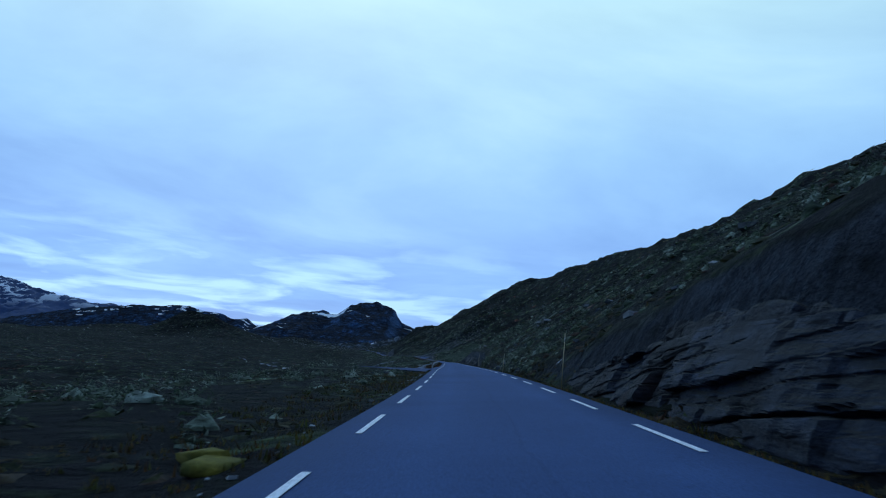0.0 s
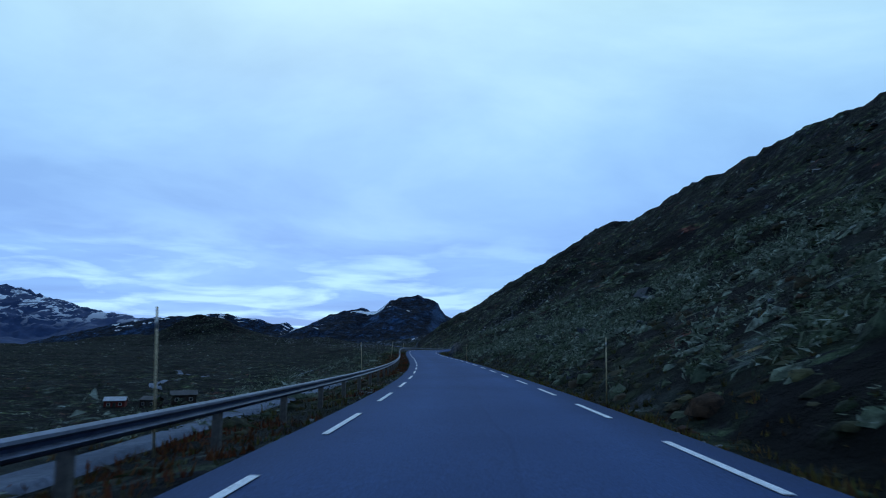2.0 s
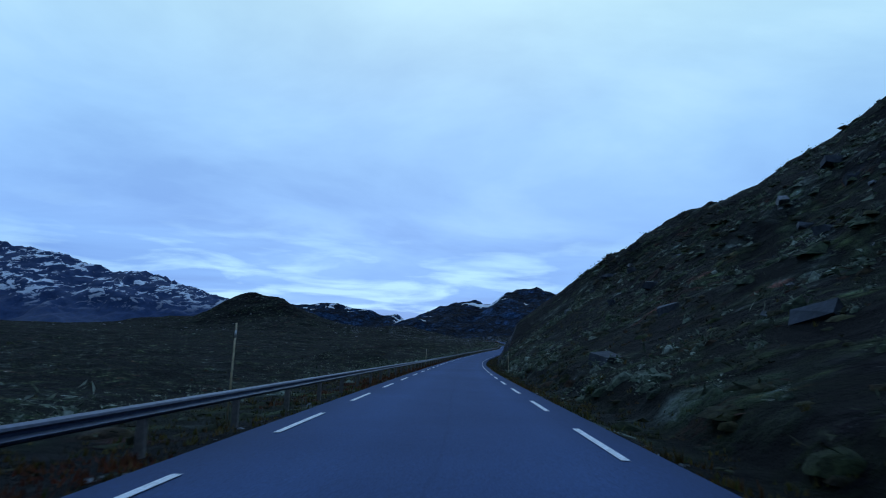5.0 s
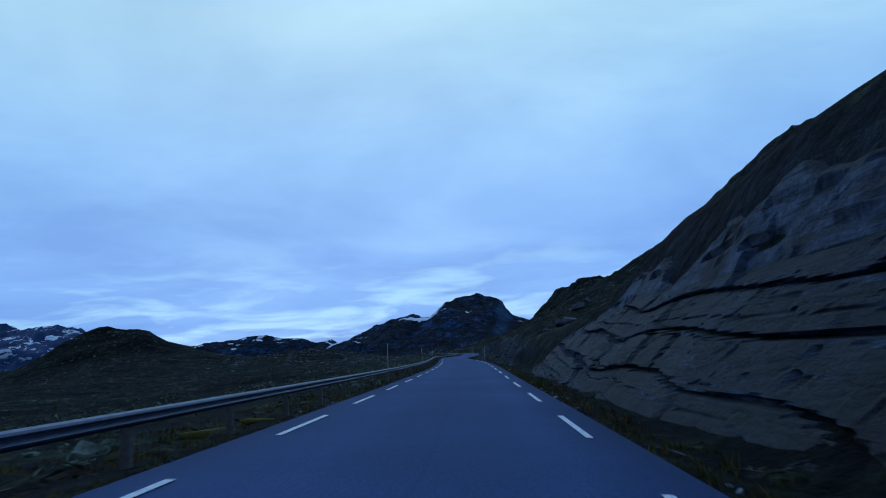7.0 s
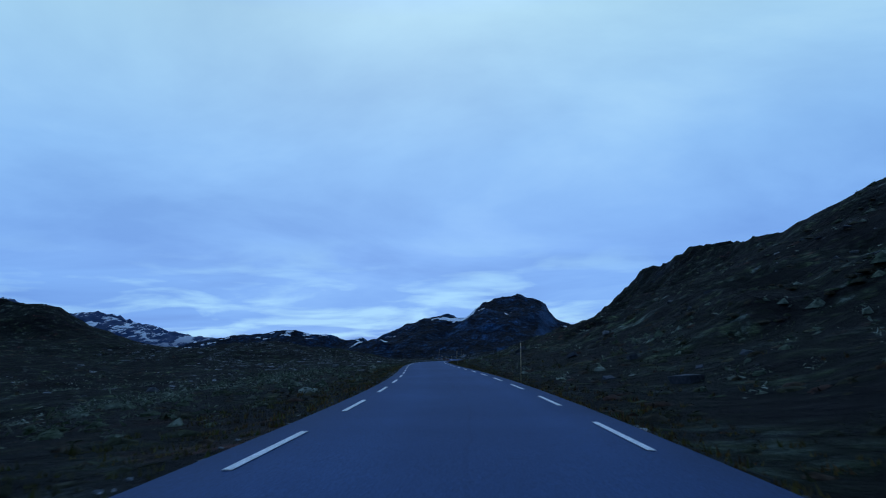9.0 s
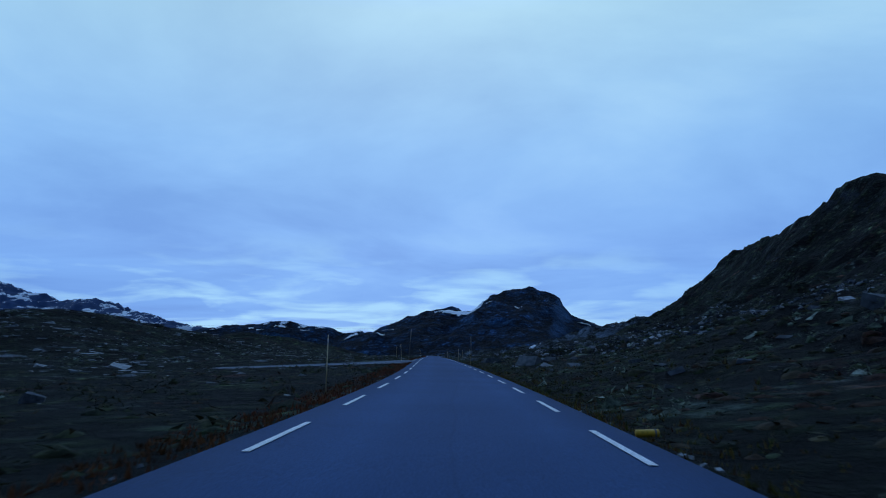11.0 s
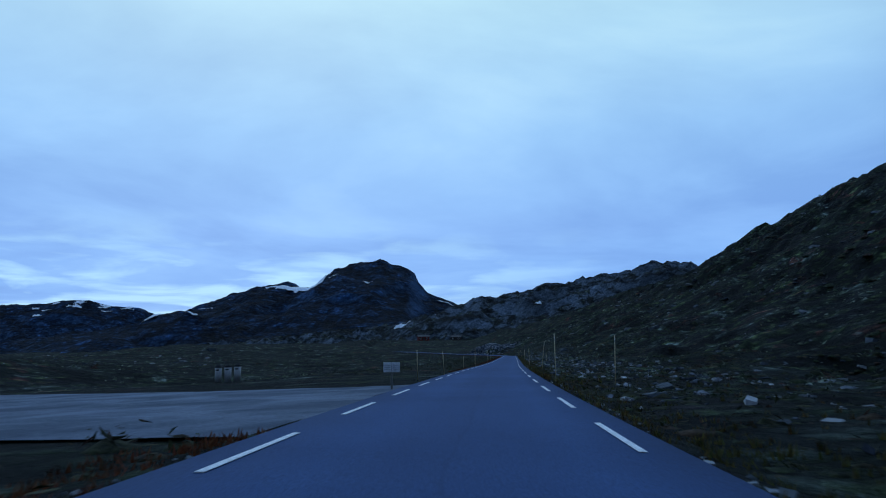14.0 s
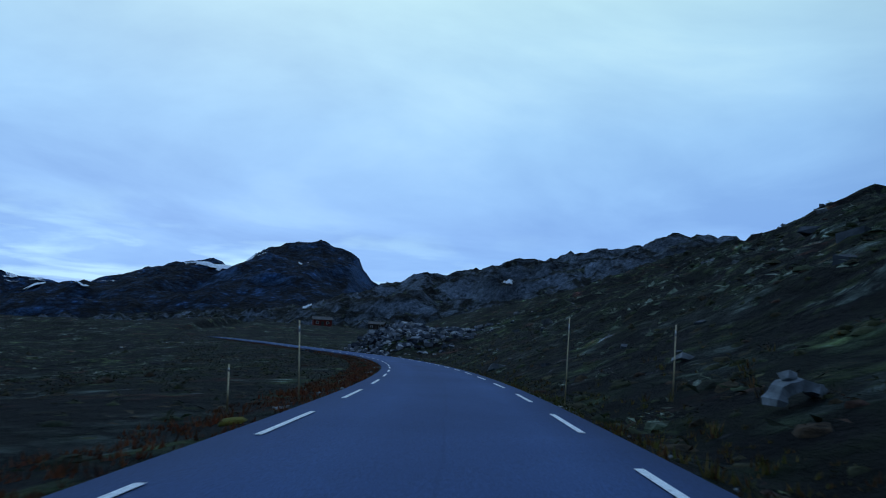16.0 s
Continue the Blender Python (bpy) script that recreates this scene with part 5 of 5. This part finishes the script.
cabin(-26.6, 117.2, 1.35, 0.9, 0.55, 18, MAT_RED, MAT_PALEROOF, "small red cabin with a pale metal roof", None, False)
cabin(-24.2, 117.6, 1.2, 0.9, 0.6, -8, MAT_BROWN, MAT_TURFROOF, "small dark brown cabin with a grey roof", None, False)
cabin(-22.5, 119.0, 1.7, 1.1, 0.7, 28, MAT_BROWN, MAT_TURFROOF, "large dark wooden barn by the cabins", None, False)
cabin(-67.5, 668.0, 3.0, 2.0, 1.1, 12, MAT_RED, MAT_TURFROOF, "red cabin with a dark roof below the mountain")
cabin(-58.5, 672.0, 2.6, 1.8, 0.9, -10, MAT_BROWN, MAT_TURFROOF, "brown cabin with a dark roof below the mountain")


# ---------------------------------------------------------------- parked motorhome
def motorhome(x, y, turn):
    z = gz(x, y) + 0.02
    root = tagged(new("motorhome"), "white motorhome parked in the lay-by", "motorhome")
    root.matrix_basis = pose(x, y, z, 0, 0, turn)
    W, L, H = 0.62, 1.7, 0.72
    bm = bmesh.new()
    box(bm, (W, L * 0.8, H - 0.12), (0, 0.15, 0.12 + (H - 0.12) / 2), None, 0.03)
    body = part("body", bm, MAT_WHITE, root)
    bm = bmesh.new()
    box(bm, (W * 0.96, 0.32, 0.30), (0, -0.62, 0.25), None, 0.05)
    part("bonnet", bm, MAT_WHITE, root)
    bm = bmesh.new()
    box(bm, (W * 0.98, 0.3, 0.18), (0, -0.5, H - 0.10), None, 0.04)
    part("alcove", bm, MAT_WHITE, root)
    bm = bmesh.new()
    box(bm, (W * 0.86, 0.03, 0.17), (0, -0.605, 0.46), pose(0, 0, 0, -18), 0.01)
    part("windscreen", bm, MAT_GLASS, root, "dark windscreen")
    bm = bmesh.new()
    box(bm, (W * 0.5, 0.02, 0.07), (0, -0.785, 0.24), None, 0.008)
    part("grille", bm, MAT_BLACK, root)
    bm = bmesh.new()
    box(bm, (W * 0.98, 0.05, 0.07), (0, -0.775, 0.135), None, 0.015)
    part("bumper", bm, MAT_GREYBIN, root)
    bm = bmesh.new()
    box(bm, (W * 0.24, 0.006, 0.03), (0, -0.803, 0.135))
    part("number_plate", bm, MAT_BAND, root)
    for s in (-1, 1):
        bm = bmesh.new()
        box(bm, (0.1, 0.02, 0.06), (s * W * 0.37, -0.782, 0.25), None, 0.01)
        part("headlight", bm, MAT_BAND, root, "clear headlight")
        bm = bmesh.new()
        box(bm, (0.05, 0.03, 0.1), (s * (W / 2 + 0.05), -0.58, 0.46), None, 0.01)
        part("mirror", bm, MAT_BLACK, root)
        for yy in (-0.45, 0.45):
            bm = bmesh.new()
            tube(bm, 0.09, 0.09, (s * W * 0.36, yy, 0.09), (s * W * 0.49, yy, 0.09), 18)
            wheel = part("wheel", bm, MAT_BLACK, root, "", True)
            bm = bmesh.new()
            tube(bm, 0.05, 0.045, (s * W * 0.48, yy, 0.09), (s * W * 0.50, yy, 0.09), 14)
            part("rim", bm, MAT_STEEL, wheel)
    bm = bmesh.new()
    box(bm, (0.10, 0.10, 0.05), (0.12, 0.1, H + 0.02), None, 0.01)
    part("roof_vent", bm, MAT_WHITE, root)


motorhome(-69.6, 490.8, 8)


# ---------------------------------------------------------------- bins, boards, marker
def waste_bin(x, y):
    root = tagged(new("waste_bin"), "grey round-lidded waste bin in the lay-by", "waste bin", "waste bins in the lay-by")
    root.location = (x, y, gz(x, y))
    bm = bmesh.new()
    tube(bm, 0.085, 0.095, (0, 0, 0), (0, 0, 0.42), 16)
    part("body", bm, MAT_GREYBIN, root, "", True)
    bm = bmesh.new()
    tube(bm, 0.100, 0.100, (0, 0, 0.42), (0, 0, 0.45), 16)
    tube(bm, 0.098, 0.05, (0, 0, 0.45), (0, 0, 0.50), 16)
    part("lid", bm, MAT_BLACK, root, "dark lid")
    bm = bmesh.new()
    box(bm, (0.09, 0.012, 0.035), (0, -0.09, 0.36), None, 0.003)
    part("slot", bm, MAT_BLACK, root)


for k in range(3):
    waste_bin(-69.7 + 0.25 * k, 503.2 + 0.05 * k)


def info_board(x, y, w, h, foot, mat, label, turn):
    root = tagged(new("information_board"), label, "sign board")
    root.matrix_basis = pose(x, y, gz(x, y), 0, 0, turn)
    for k in (0.0,) if w < 0.3 else (-0.4, 0.4):
        bm = bmesh.new()
        tube(bm, 0.012, 0.012, (k * w * 0.86, 0.02, -0.05), (k * w * 0.86, 0.02, foot + h), 8)
        part("post", bm, MAT_POST, root)
    for s in (-1, 1):
        bm = bmesh.new()
        box(bm, (w * 0.48, 0.015, h), (s * w * 0.25, 0, foot + h / 2), None, 0.004)
        panel = part("panel", bm, mat, root, "faded panel")
        for i in range(3):
            bm = bmesh.new()
            box(bm, (w * 0.34, 0.004, h * 0.07), (s * w * 0.25, -0.010, foot + h * (0.3 + 0.2 * i)))
            part("text_bar", bm, MAT_GREYBIN, panel)


info_board(-64.17, 491.95, 0.19, 0.11, 0.20, MAT_WHITE, "small white two-panel board on a post beside the road", 4)
info_board(-74.8, 497.6, 0.36, 0.28, 0.25, MAT_WHITE, "white sign board on two posts in the lay-by", -20)


def yellow_marker(y, u):
    x, yy, z, h = beside(y, u)
    root = tagged(new("culvert_marker"), "short yellow painted marker lying on the verge", "marker")
    root.matrix_basis = pose(x, yy, z + 0.03, 0, 0, math.degrees(h))
    bm = bmesh.new()
    tube(bm, 0.018, 0.018, (-0.055, 0, 0), (0.05, 0, 0.002), 14)
    part("tube", bm, MAT_YELLOW, root, "", True)
    bm = bmesh.new()
    tube(bm, 0.020, 0.020, (0.03, 0, 0.002), (0.038, 0, 0.002), 14)
    part("collar", bm, MAT_POST, root, "", True)


yellow_marker(384.6, 0.93)


# ---------------------------------------------------------------- stones one could count
def boulders():
    meshes = []
    for k in range(8):
        v, f = ROUGH_STONES[k % 5]
        me = bpy.data.meshes.new("boulder")
        vv = v * np.array([1, 1, 0.7 + 0.08 * k])
        me.from_pydata(vv.tolist(), [], f.tolist())
        me.materials.append(MAT_BOULDER)
        meshes.append(me)
    r = random.Random(12)

    def put(y, u, s, turn=None, sink=0.12):
        if abs(y - 557.5) < 1.4 and 1.2 < u < 2.8:
            return
        x, yy, z, _ = beside(y, u)
        ob = tagged(new("boulder", r.choice(meshes)), "grey lichen-spotted boulder lying in the heather", "boulder", "boulders beside the road")
        ob.matrix_basis = pose(x, yy, z - sink * s, r.uniform(-15, 15), r.uniform(-15, 15), r.uniform(0, 360) if turn is None else turn) @ Matrix.Diagonal((s, s, s, 1))
    for a, b, n, ua, ub, s0, s1 in ((12, 36, 14, 1.3, 3.5, 0.10, 0.30), (72, 100, 12, 1.3, 4, 0.10, 0.35), (118, 158, 45, 1.7, 6, 0.12, 0.45), (158, 205, 8, 1.5, 5, 0.1, 0.4), (310, 400, 22, 1.5, 7, 0.10, 0.4),
                                    (422, 460, 40, 1.5, 7, 0.10, 0.27), (460, 500, 22, 1.6, 7, 0.09, 0.25), (500, 552, 32, 1.5, 5, 0.1, 0.35), (552, 590, 14, 1.6, 8, 0.1, 0.4)):
        for _ in range(n):
            put(r.uniform(a, b), ua + (ub - ua) * r.random() ** 1.3, s0 * (s1 / s0) ** r.random())
    for a, b, n, ua, ub, s0, s1 in ((330, 400, 18, 1.8, 9, 0.12, 0.4), (405, 440, 16, 1.6, 8, 0.12, 0.35), (440, 486, 48, 1.6, 6, 0.12, 0.34), (16, 18.6, 5, 1.5, 3, 0.1, 0.25)):
        for _ in range(n):
            put(r.uniform(a, b), -(ua + (ub - ua) * r.random() ** 1.2), s0 * (s1 / s0) ** r.random())


boulders()


def stone_arch(y, u):
    """A bowed pale slab over a dark hollow, with a smaller stone on its back."""
    x, yy, z, h = beside(y, u)
    root = tagged(new("rock_arch"), "pale bowed rock arch over a dark hollow", "rock arch")
    root.matrix_basis = Matrix.Translation((x, yy, z)) @ Matrix.Diagonal((0.72, 0.72, 0.72, 1))
    bm = bmesh.new()
    rows = []
    for i in range(13):
        a = math.pi * (0.02 + 0.96 * i / 12)
        c = Vector((-0.20 * math.cos(a), 0, 0.17 * math.sin(a) - 0.03))
        w = 0.035 + 0.022 * math.sin(a) + 0.010 * math.sin(i * 2.3)
        out = Vector((-math.cos(a), 0, math.sin(a)))
        rows.append([bm.verts.new(c + out * w * p + Vector((0, q * (0.10 + 0.02 * math.sin(i * 1.7)), 0))) for p, q in ((-0.7, -1), (0.7, -0.8), (1.0, 0.9), (-0.6, 1))])
    for r0, r1 in zip(rows, rows[1:]):
        for k in range(4):
            bm.faces.new((r0[k], r0[(k + 1) % 4], r1[(k + 1) % 4], r1[k]))
    bm.faces.new(rows[0][::-1])
    bm.faces.new(rows[-1])
    bmesh.ops.recalc_face_normals(bm, faces=bm.faces[:])
    part("arch", bm, MAT_SLAB, root)
    for k, (dx, dz, s) in enumerate(((-0.06, 0.20, 0.10), (0.16, 0.14, 0.08))):
        v, f = ROUGH_STONES[k]
        me = bpy.data.meshes.new("stone")
        me.from_pydata((v * s * 1.2).tolist(), [], f.tolist())
        me.materials.append(MAT_SLAB)
        ob = new("stone", me)
        ob.parent = root
        ob.location = (dx, 0.02, dz - 0.02)


stone_arch(557.5, 1.92)

# ---------------------------------------------------------------- stones and plants nobody could count
def thick(lo, hi, scale, seed):
    return lambda x, y, u, r: (bumpy(x, y, scale, seed, 3) * 0.5 + 0.5 + r.normal(0, 0.12, len(x))) > r.uniform(lo, hi, len(x))


def scree(x, y, u, r):
    band = smooth(121, 131, y) * (1 - smooth(152, 172, y)) + smooth(395, 405, y) * (1 - smooth(440, 450, y)) * 0.6
    patch = smooth(-0.55, -0.05, bumpy(x + 0.6 * u, y, 5, 71, 3))
    return r.uniform(0, 1, len(x)) < band * patch


def clear_of_cliffs(x, y, u, r):
    return thick(0.5, 0.95, 9, 84)(x, y, u, r) & ~((y > 200) & (y < 305) & (u < 22)) & ~((u < 10) & (y > 400))


strew("scree", 36000, (112, 180), (1.7, 15), (0.05, 0.26), STONES, MAT_SCREE, "grey scree of broken slabs on the hillside", "scree", 101, scree, 0.05, 1.35, (0.4, 1.1))
strew("scree", 18000, (392, 452), (5.5, 24), (0.06, 0.32), STONES, MAT_SCREE, "grey scree below the dark crags", "scree", 102, scree, 0.05)
strew("hillside_stones", 15000, (-5, 620), (2.0, 36), (0.08, 0.75), STONES, MAT_BOULDER, "scattered stones on the hillside", "stones", 103, thick(0.5, 0.85, 8, 72), 0.1, 1.1, (0.6, 1.0))
strew("crags", 1300, (-5, 620), (6, 34), (0.4, 1.4), ROUGH_STONES, MAT_BOULDER, "grey crags breaking through the hillside", "crags", 119, clear_of_cliffs, 0.3, 1.0, (0.35, 0.7))
strew("moor_stones", 7000, (330, 500), (-34, -1.4), (0.06, 0.40), STONES, MAT_SLAB, "scattered pale stones on the moor", "stones", 104, thick(0.45, 0.95, 8, 73), 0.12, 1.3, (0.45, 0.8))
strew("moor_slabs", 15000, (395, 487), (-40, -1.6), (0.13, 0.7), ROUGH_STONES, MAT_SLAB, "low pale rock slabs in the heather", "slabs", 105, thick(0.4, 0.85, 8, 74), 0.1, 1.6, (0.20, 0.36))
strew("moor_rocks", 900, (452, 486), (-11, -1.7), (0.16, 0.62), ROUGH_STONES, MAT_SLAB, "smooth pale rocks in the moss beside the road", "rocks", 145, thick(0.3, 0.8, 3, 97), 0.15, 1.4, (0.4, 0.8))
strew("moor_rocks", 700, (372, 400), (-30, -8), (0.25, 0.9), ROUGH_STONES, MAT_SLAB, "pale rocks on the hummock", "rocks", 146, thick(0.3, 0.8, 5, 98), 0.15, 1.0, (0.4, 0.8))
strew("hummock_rocks", 4200, (404, 452), (-66, -16), (0.25, 1.3), ROUGH_STONES, MAT_SLAB, "pale bare rock breaking through the moor hummock", "rocks", 147, thick(0.35, 0.8, 7, 99), 0.25, 1.0, (0.35, 0.7))
strew("hill_slabs", 22000, (418, 500), (1.6, 16), (0.06, 0.27), STONES, MAT_BOULDER, "low rock slabs on the slope", "slabs", 115, thick(0.45, 0.9, 6, 75), 0.1, 1.4, (0.35, 0.8))
strew("road_rubble", 4500, (486, 552), (1.25, 4.0), (0.03, 0.14), STONES, MAT_SCREE, "rubble along the verge", "stones", 106, thick(0.4, 0.9, 3.5, 76), 0.05)
for side, seed in ((-1, 130), (1, 131)):
    strew("edge_gravel", 5000, (-4, 606), (side * 0.82, side * 0.98), (0.015, 0.045), STONES, MAT_SLAB, "loose gravel along the asphalt's edge", "gravel", seed, thick(0.3, 0.8, 4, 90 + side), 0.1)


def knoll_rubble(x0, y0, ax, ay, n):
    """Broken stone heaped over the rocky knoll in the bend."""
    r = rng(116)
    x, y = x0 + ax * r.normal(0, 0.5, n), y0 + ay * r.normal(0, 0.5, n)
    ok = np.abs(x - TRACK.xc(y)) > 1.3
    x, y = x[ok], y[ok]
    s = 0.12 * 4.5 ** (r.uniform(0, 1, len(x)) ** 1.6)
    joined("knoll_stones", STONES, np.stack([x, y, ground_z(x, y) - 0.02], 1), s, r.uniform(0, 6.283, len(x)), r.randint(0, len(STONES), len(x)), MAT_SCREE, "broken grey stone heaped on the rocky knoll", "stones")


knoll_rubble(-55.4, 590.2, 3.4, 4.2, 2000)
strew("willow_scrub", 8000, (-4, 345), (-6, -1.35), (0.16, 0.62), BUSHES, MAT_LEAF, "grey-green willow scrub below the road", "shrubs", 107, thick(0.25, 0.8, 4, 77), 0.12, 1.4, flat=(0.8, 1.3))
strew("willow_scrub", 10000, (-4, 205), (1.40, 6), (0.16, 0.60), BUSHES, MAT_LEAF, "grey-green scrub on the slope above the road", "shrubs", 108, thick(0.4, 0.85, 3, 78), 0.12, 1.3, flat=(0.8, 1.3))
strew("willow_scrub", 5000, (300, 610), (1.40, 6), (0.14, 0.50), BUSHES, MAT_LEAF, "grey-green scrub in the heather above the road", "shrubs", 142, thick(0.5, 0.9, 3, 94), 0.12, 1.3, flat=(0.7, 1.1))
strew("willow_scrub", 3600, (68, 104), (1.8, 8), (0.28, 0.75), BUSHES, MAT_LEAF, "thicket of grey-green willow on the slope", "shrubs", 148, thick(0.25, 0.7, 3, 107), 0.15, 1.0, flat=(0.8, 1.2))
strew("slope_heather", 4500, (-4, 610), (1.40, 6), (0.14, 0.48), BUSHES, MAT_HEATH, "dark heather and crowberry on the slope", "shrubs", 118, thick(0.2, 0.85, 3, 83), 0.14, 1.3, flat=(0.7, 1.2))
strew("moor_scrub", 5000, (330, 620), (-7, -1.35), (0.14, 0.48), BUSHES, MAT_HEATH, "low dark heather and dwarf birch", "shrubs", 109, thick(0.15, 0.8, 4, 79), 0.14, 1.4, flat=(0.7, 1.2))
for side, seed in ((-1, 140), (1, 141)):
    where = "below the road" if side < 0 else "on the slope"
    strew("heath_cushions", 18000, (-4, 612), (side * 1.12, side * 8.0), (0.16, 0.50), CUSHIONS, MAT_HEATH, "soft dark cushions of heather and crowberry " + where, "heath", seed, thick(0.0, 0.55, 3, 92 + side), 0.08, 1.6, (0.5, 1.1), True)
    strew("turf_cushions", 15000, (-4, 612), (side * 1.10, side * 9.0), (0.15, 0.45), CUSHIONS, MAT_TURF, "mossy green and straw-coloured turf hummocks " + where, "turf", seed + 10, thick(0.3, 0.75, 4, 102 + side), 0.10, 1.6, (0.4, 0.9), True)
strew("stony_heath", 9000, (385, 505), (1.3, 12), (0.18, 0.5), CUSHIONS, MAT_HEATH, "dark heather between the stones of the slope", "heath", 149, thick(0.1, 0.6, 4, 108), 0.08, 1.3, (0.5, 1.0), True)
strew("slope_scrub", 46000, (-5, 330), (4.5, 20), (0.22, 0.85), FAR_BUSHES, MAT_LEAF, "grey-green scrub higher on the slope", "shrubs", 120, thick(0.45, 0.8, 6, 85), 0.15, 1.3, flat=(0.6, 1.1))
strew("slope_scrub", 16000, (330, 615), (4.5, 20), (0.20, 0.75), FAR_BUSHES, MAT_LEAF, "thin grey-green scrub on the stony slope", "shrubs", 143, thick(0.5, 0.9, 6, 95), 0.15, 1.3, flat=(0.5, 0.9))
strew("meadow_scrub", 30000, (-5, 360), (-24, -4.5), (0.25, 0.95), FAR_BUSHES, MAT_LEAF, "grey-green scrub on the valley meadow", "shrubs", 121, thick(0.4, 0.8, 6, 86), 0.15, 1.2, flat=(0.5, 0.9))
strew("moor_clumps", 14000, (360, 600), (-26, -4.5), (0.22, 0.80), FAR_BUSHES, MAT_LEAF, "pale scrub in clumps on the moor", "shrubs", 144, thick(0.5, 0.95, 6, 96), 0.15, 1.2, flat=(0.5, 0.9))
strew("hillside_scrub", 42000, (-5, 640), (6, 37), (0.35, 1.1), LOW_BUSHES, MAT_HEATH, "dark heather and juniper on the hillside", "shrubs", 110, thick(0.3, 0.85, 10, 80), 0.15, 1.2, flat=(0.4, 0.7))
strew("valley_scrub", 26000, (-5, 600), (-80, -14), (0.45, 1.6), LOW_BUSHES, MAT_HEATH, "dark scrub over the valley floor", "shrubs", 111, thick(0.35, 0.8, 14, 81), 0.15, flat=(0.5, 0.95))
strew("far_scrub", 9000, (330, 660), (-230, -70), (0.8, 2.6), FAR_BUSHES, MAT_HEATH, "dark scrub on the far knolls", "shrubs", 122, thick(0.25, 0.95, 20, 87), 0.2, flat=(0.5, 0.85), soft_shade=True)
strew("far_stones", 1800, (380, 640), (-220, -40), (0.4, 1.6), STONES, MAT_BOULDER, "pale stones on the far knolls", "stones", 123, thick(0.4, 0.95, 16, 88), 0.2)
strew("verge_grass", 30000, (-4, 612), (0.79, 1.55), (0.02, 0.055), MATS, MAT_GRASS, "yellowed grass along the asphalt's edge", "grass", 112, None, 0.05, 1.2)
strew("verge_grass", 20000, (-4, 345), (-1.9, -0.79), (0.02, 0.055), MATS, MAT_GRASS, "yellowed grass along the asphalt's edge", "grass", 113, None, 0.05, 1.0)
strew("verge_sedge", 34000, (-4, 612), (-1.4, -0.79), (0.028, 0.06), MATS, MAT_SEDGE, "rust-red sedge along the asphalt's edge", "grass", 114, lambda x, y, u, r: (y > 345) | (bumpy(x, y, 9, 91) > 0.1), 0.05, 1.0)
strew("grass_tufts", 16000, (-4, 612), (0.85, 4), (0.04, 0.10), TUFTS, MAT_GRASS, "small tufts of grass on the slope", "grass", 117, thick(0.3, 0.9, 4, 82), 0.05, 1.6)


def moss_cushion(y, u, s, n):
    v, f = stone_template(60 + n, 2)
    x, yy, z, _ = beside(y, u)
    me = bpy.data.meshes.new("moss_cushion")
    me.from_pydata((v * np.array([1.6, 1.0, 0.5]) * s).tolist(), [], f.tolist())
    me.materials.append(MAT_MOSS)
    me.polygons.foreach_set("use_smooth", [True] * len(me.polygons))
    ob = tagged(new("moss_cushion", me), "bright yellow-green cushion of moss on the verge", "moss", "moss cushions on the verge")
    ob.matrix_basis = pose(x, yy, z - 0.02 * s, 0, 0, 90 + 20 * n)


for n, (y, u, s) in enumerate(((2.3, -1.0, 0.24), (2.6, -1.15, 0.26), (230.6, -1.25, 0.25), (231.2, -1.2, 0.2), (247.0, -1.3, 0.26), (247.6, -1.2, 0.2), (281.4, -1.3, 0.2), (470.0, -1.2, 0.2), (470.5, -1.1, 0.16), (557.0, -0.95, 0.14), (143.8, -1.25, 0.16))):
    moss_cushion(y, u, s, n)
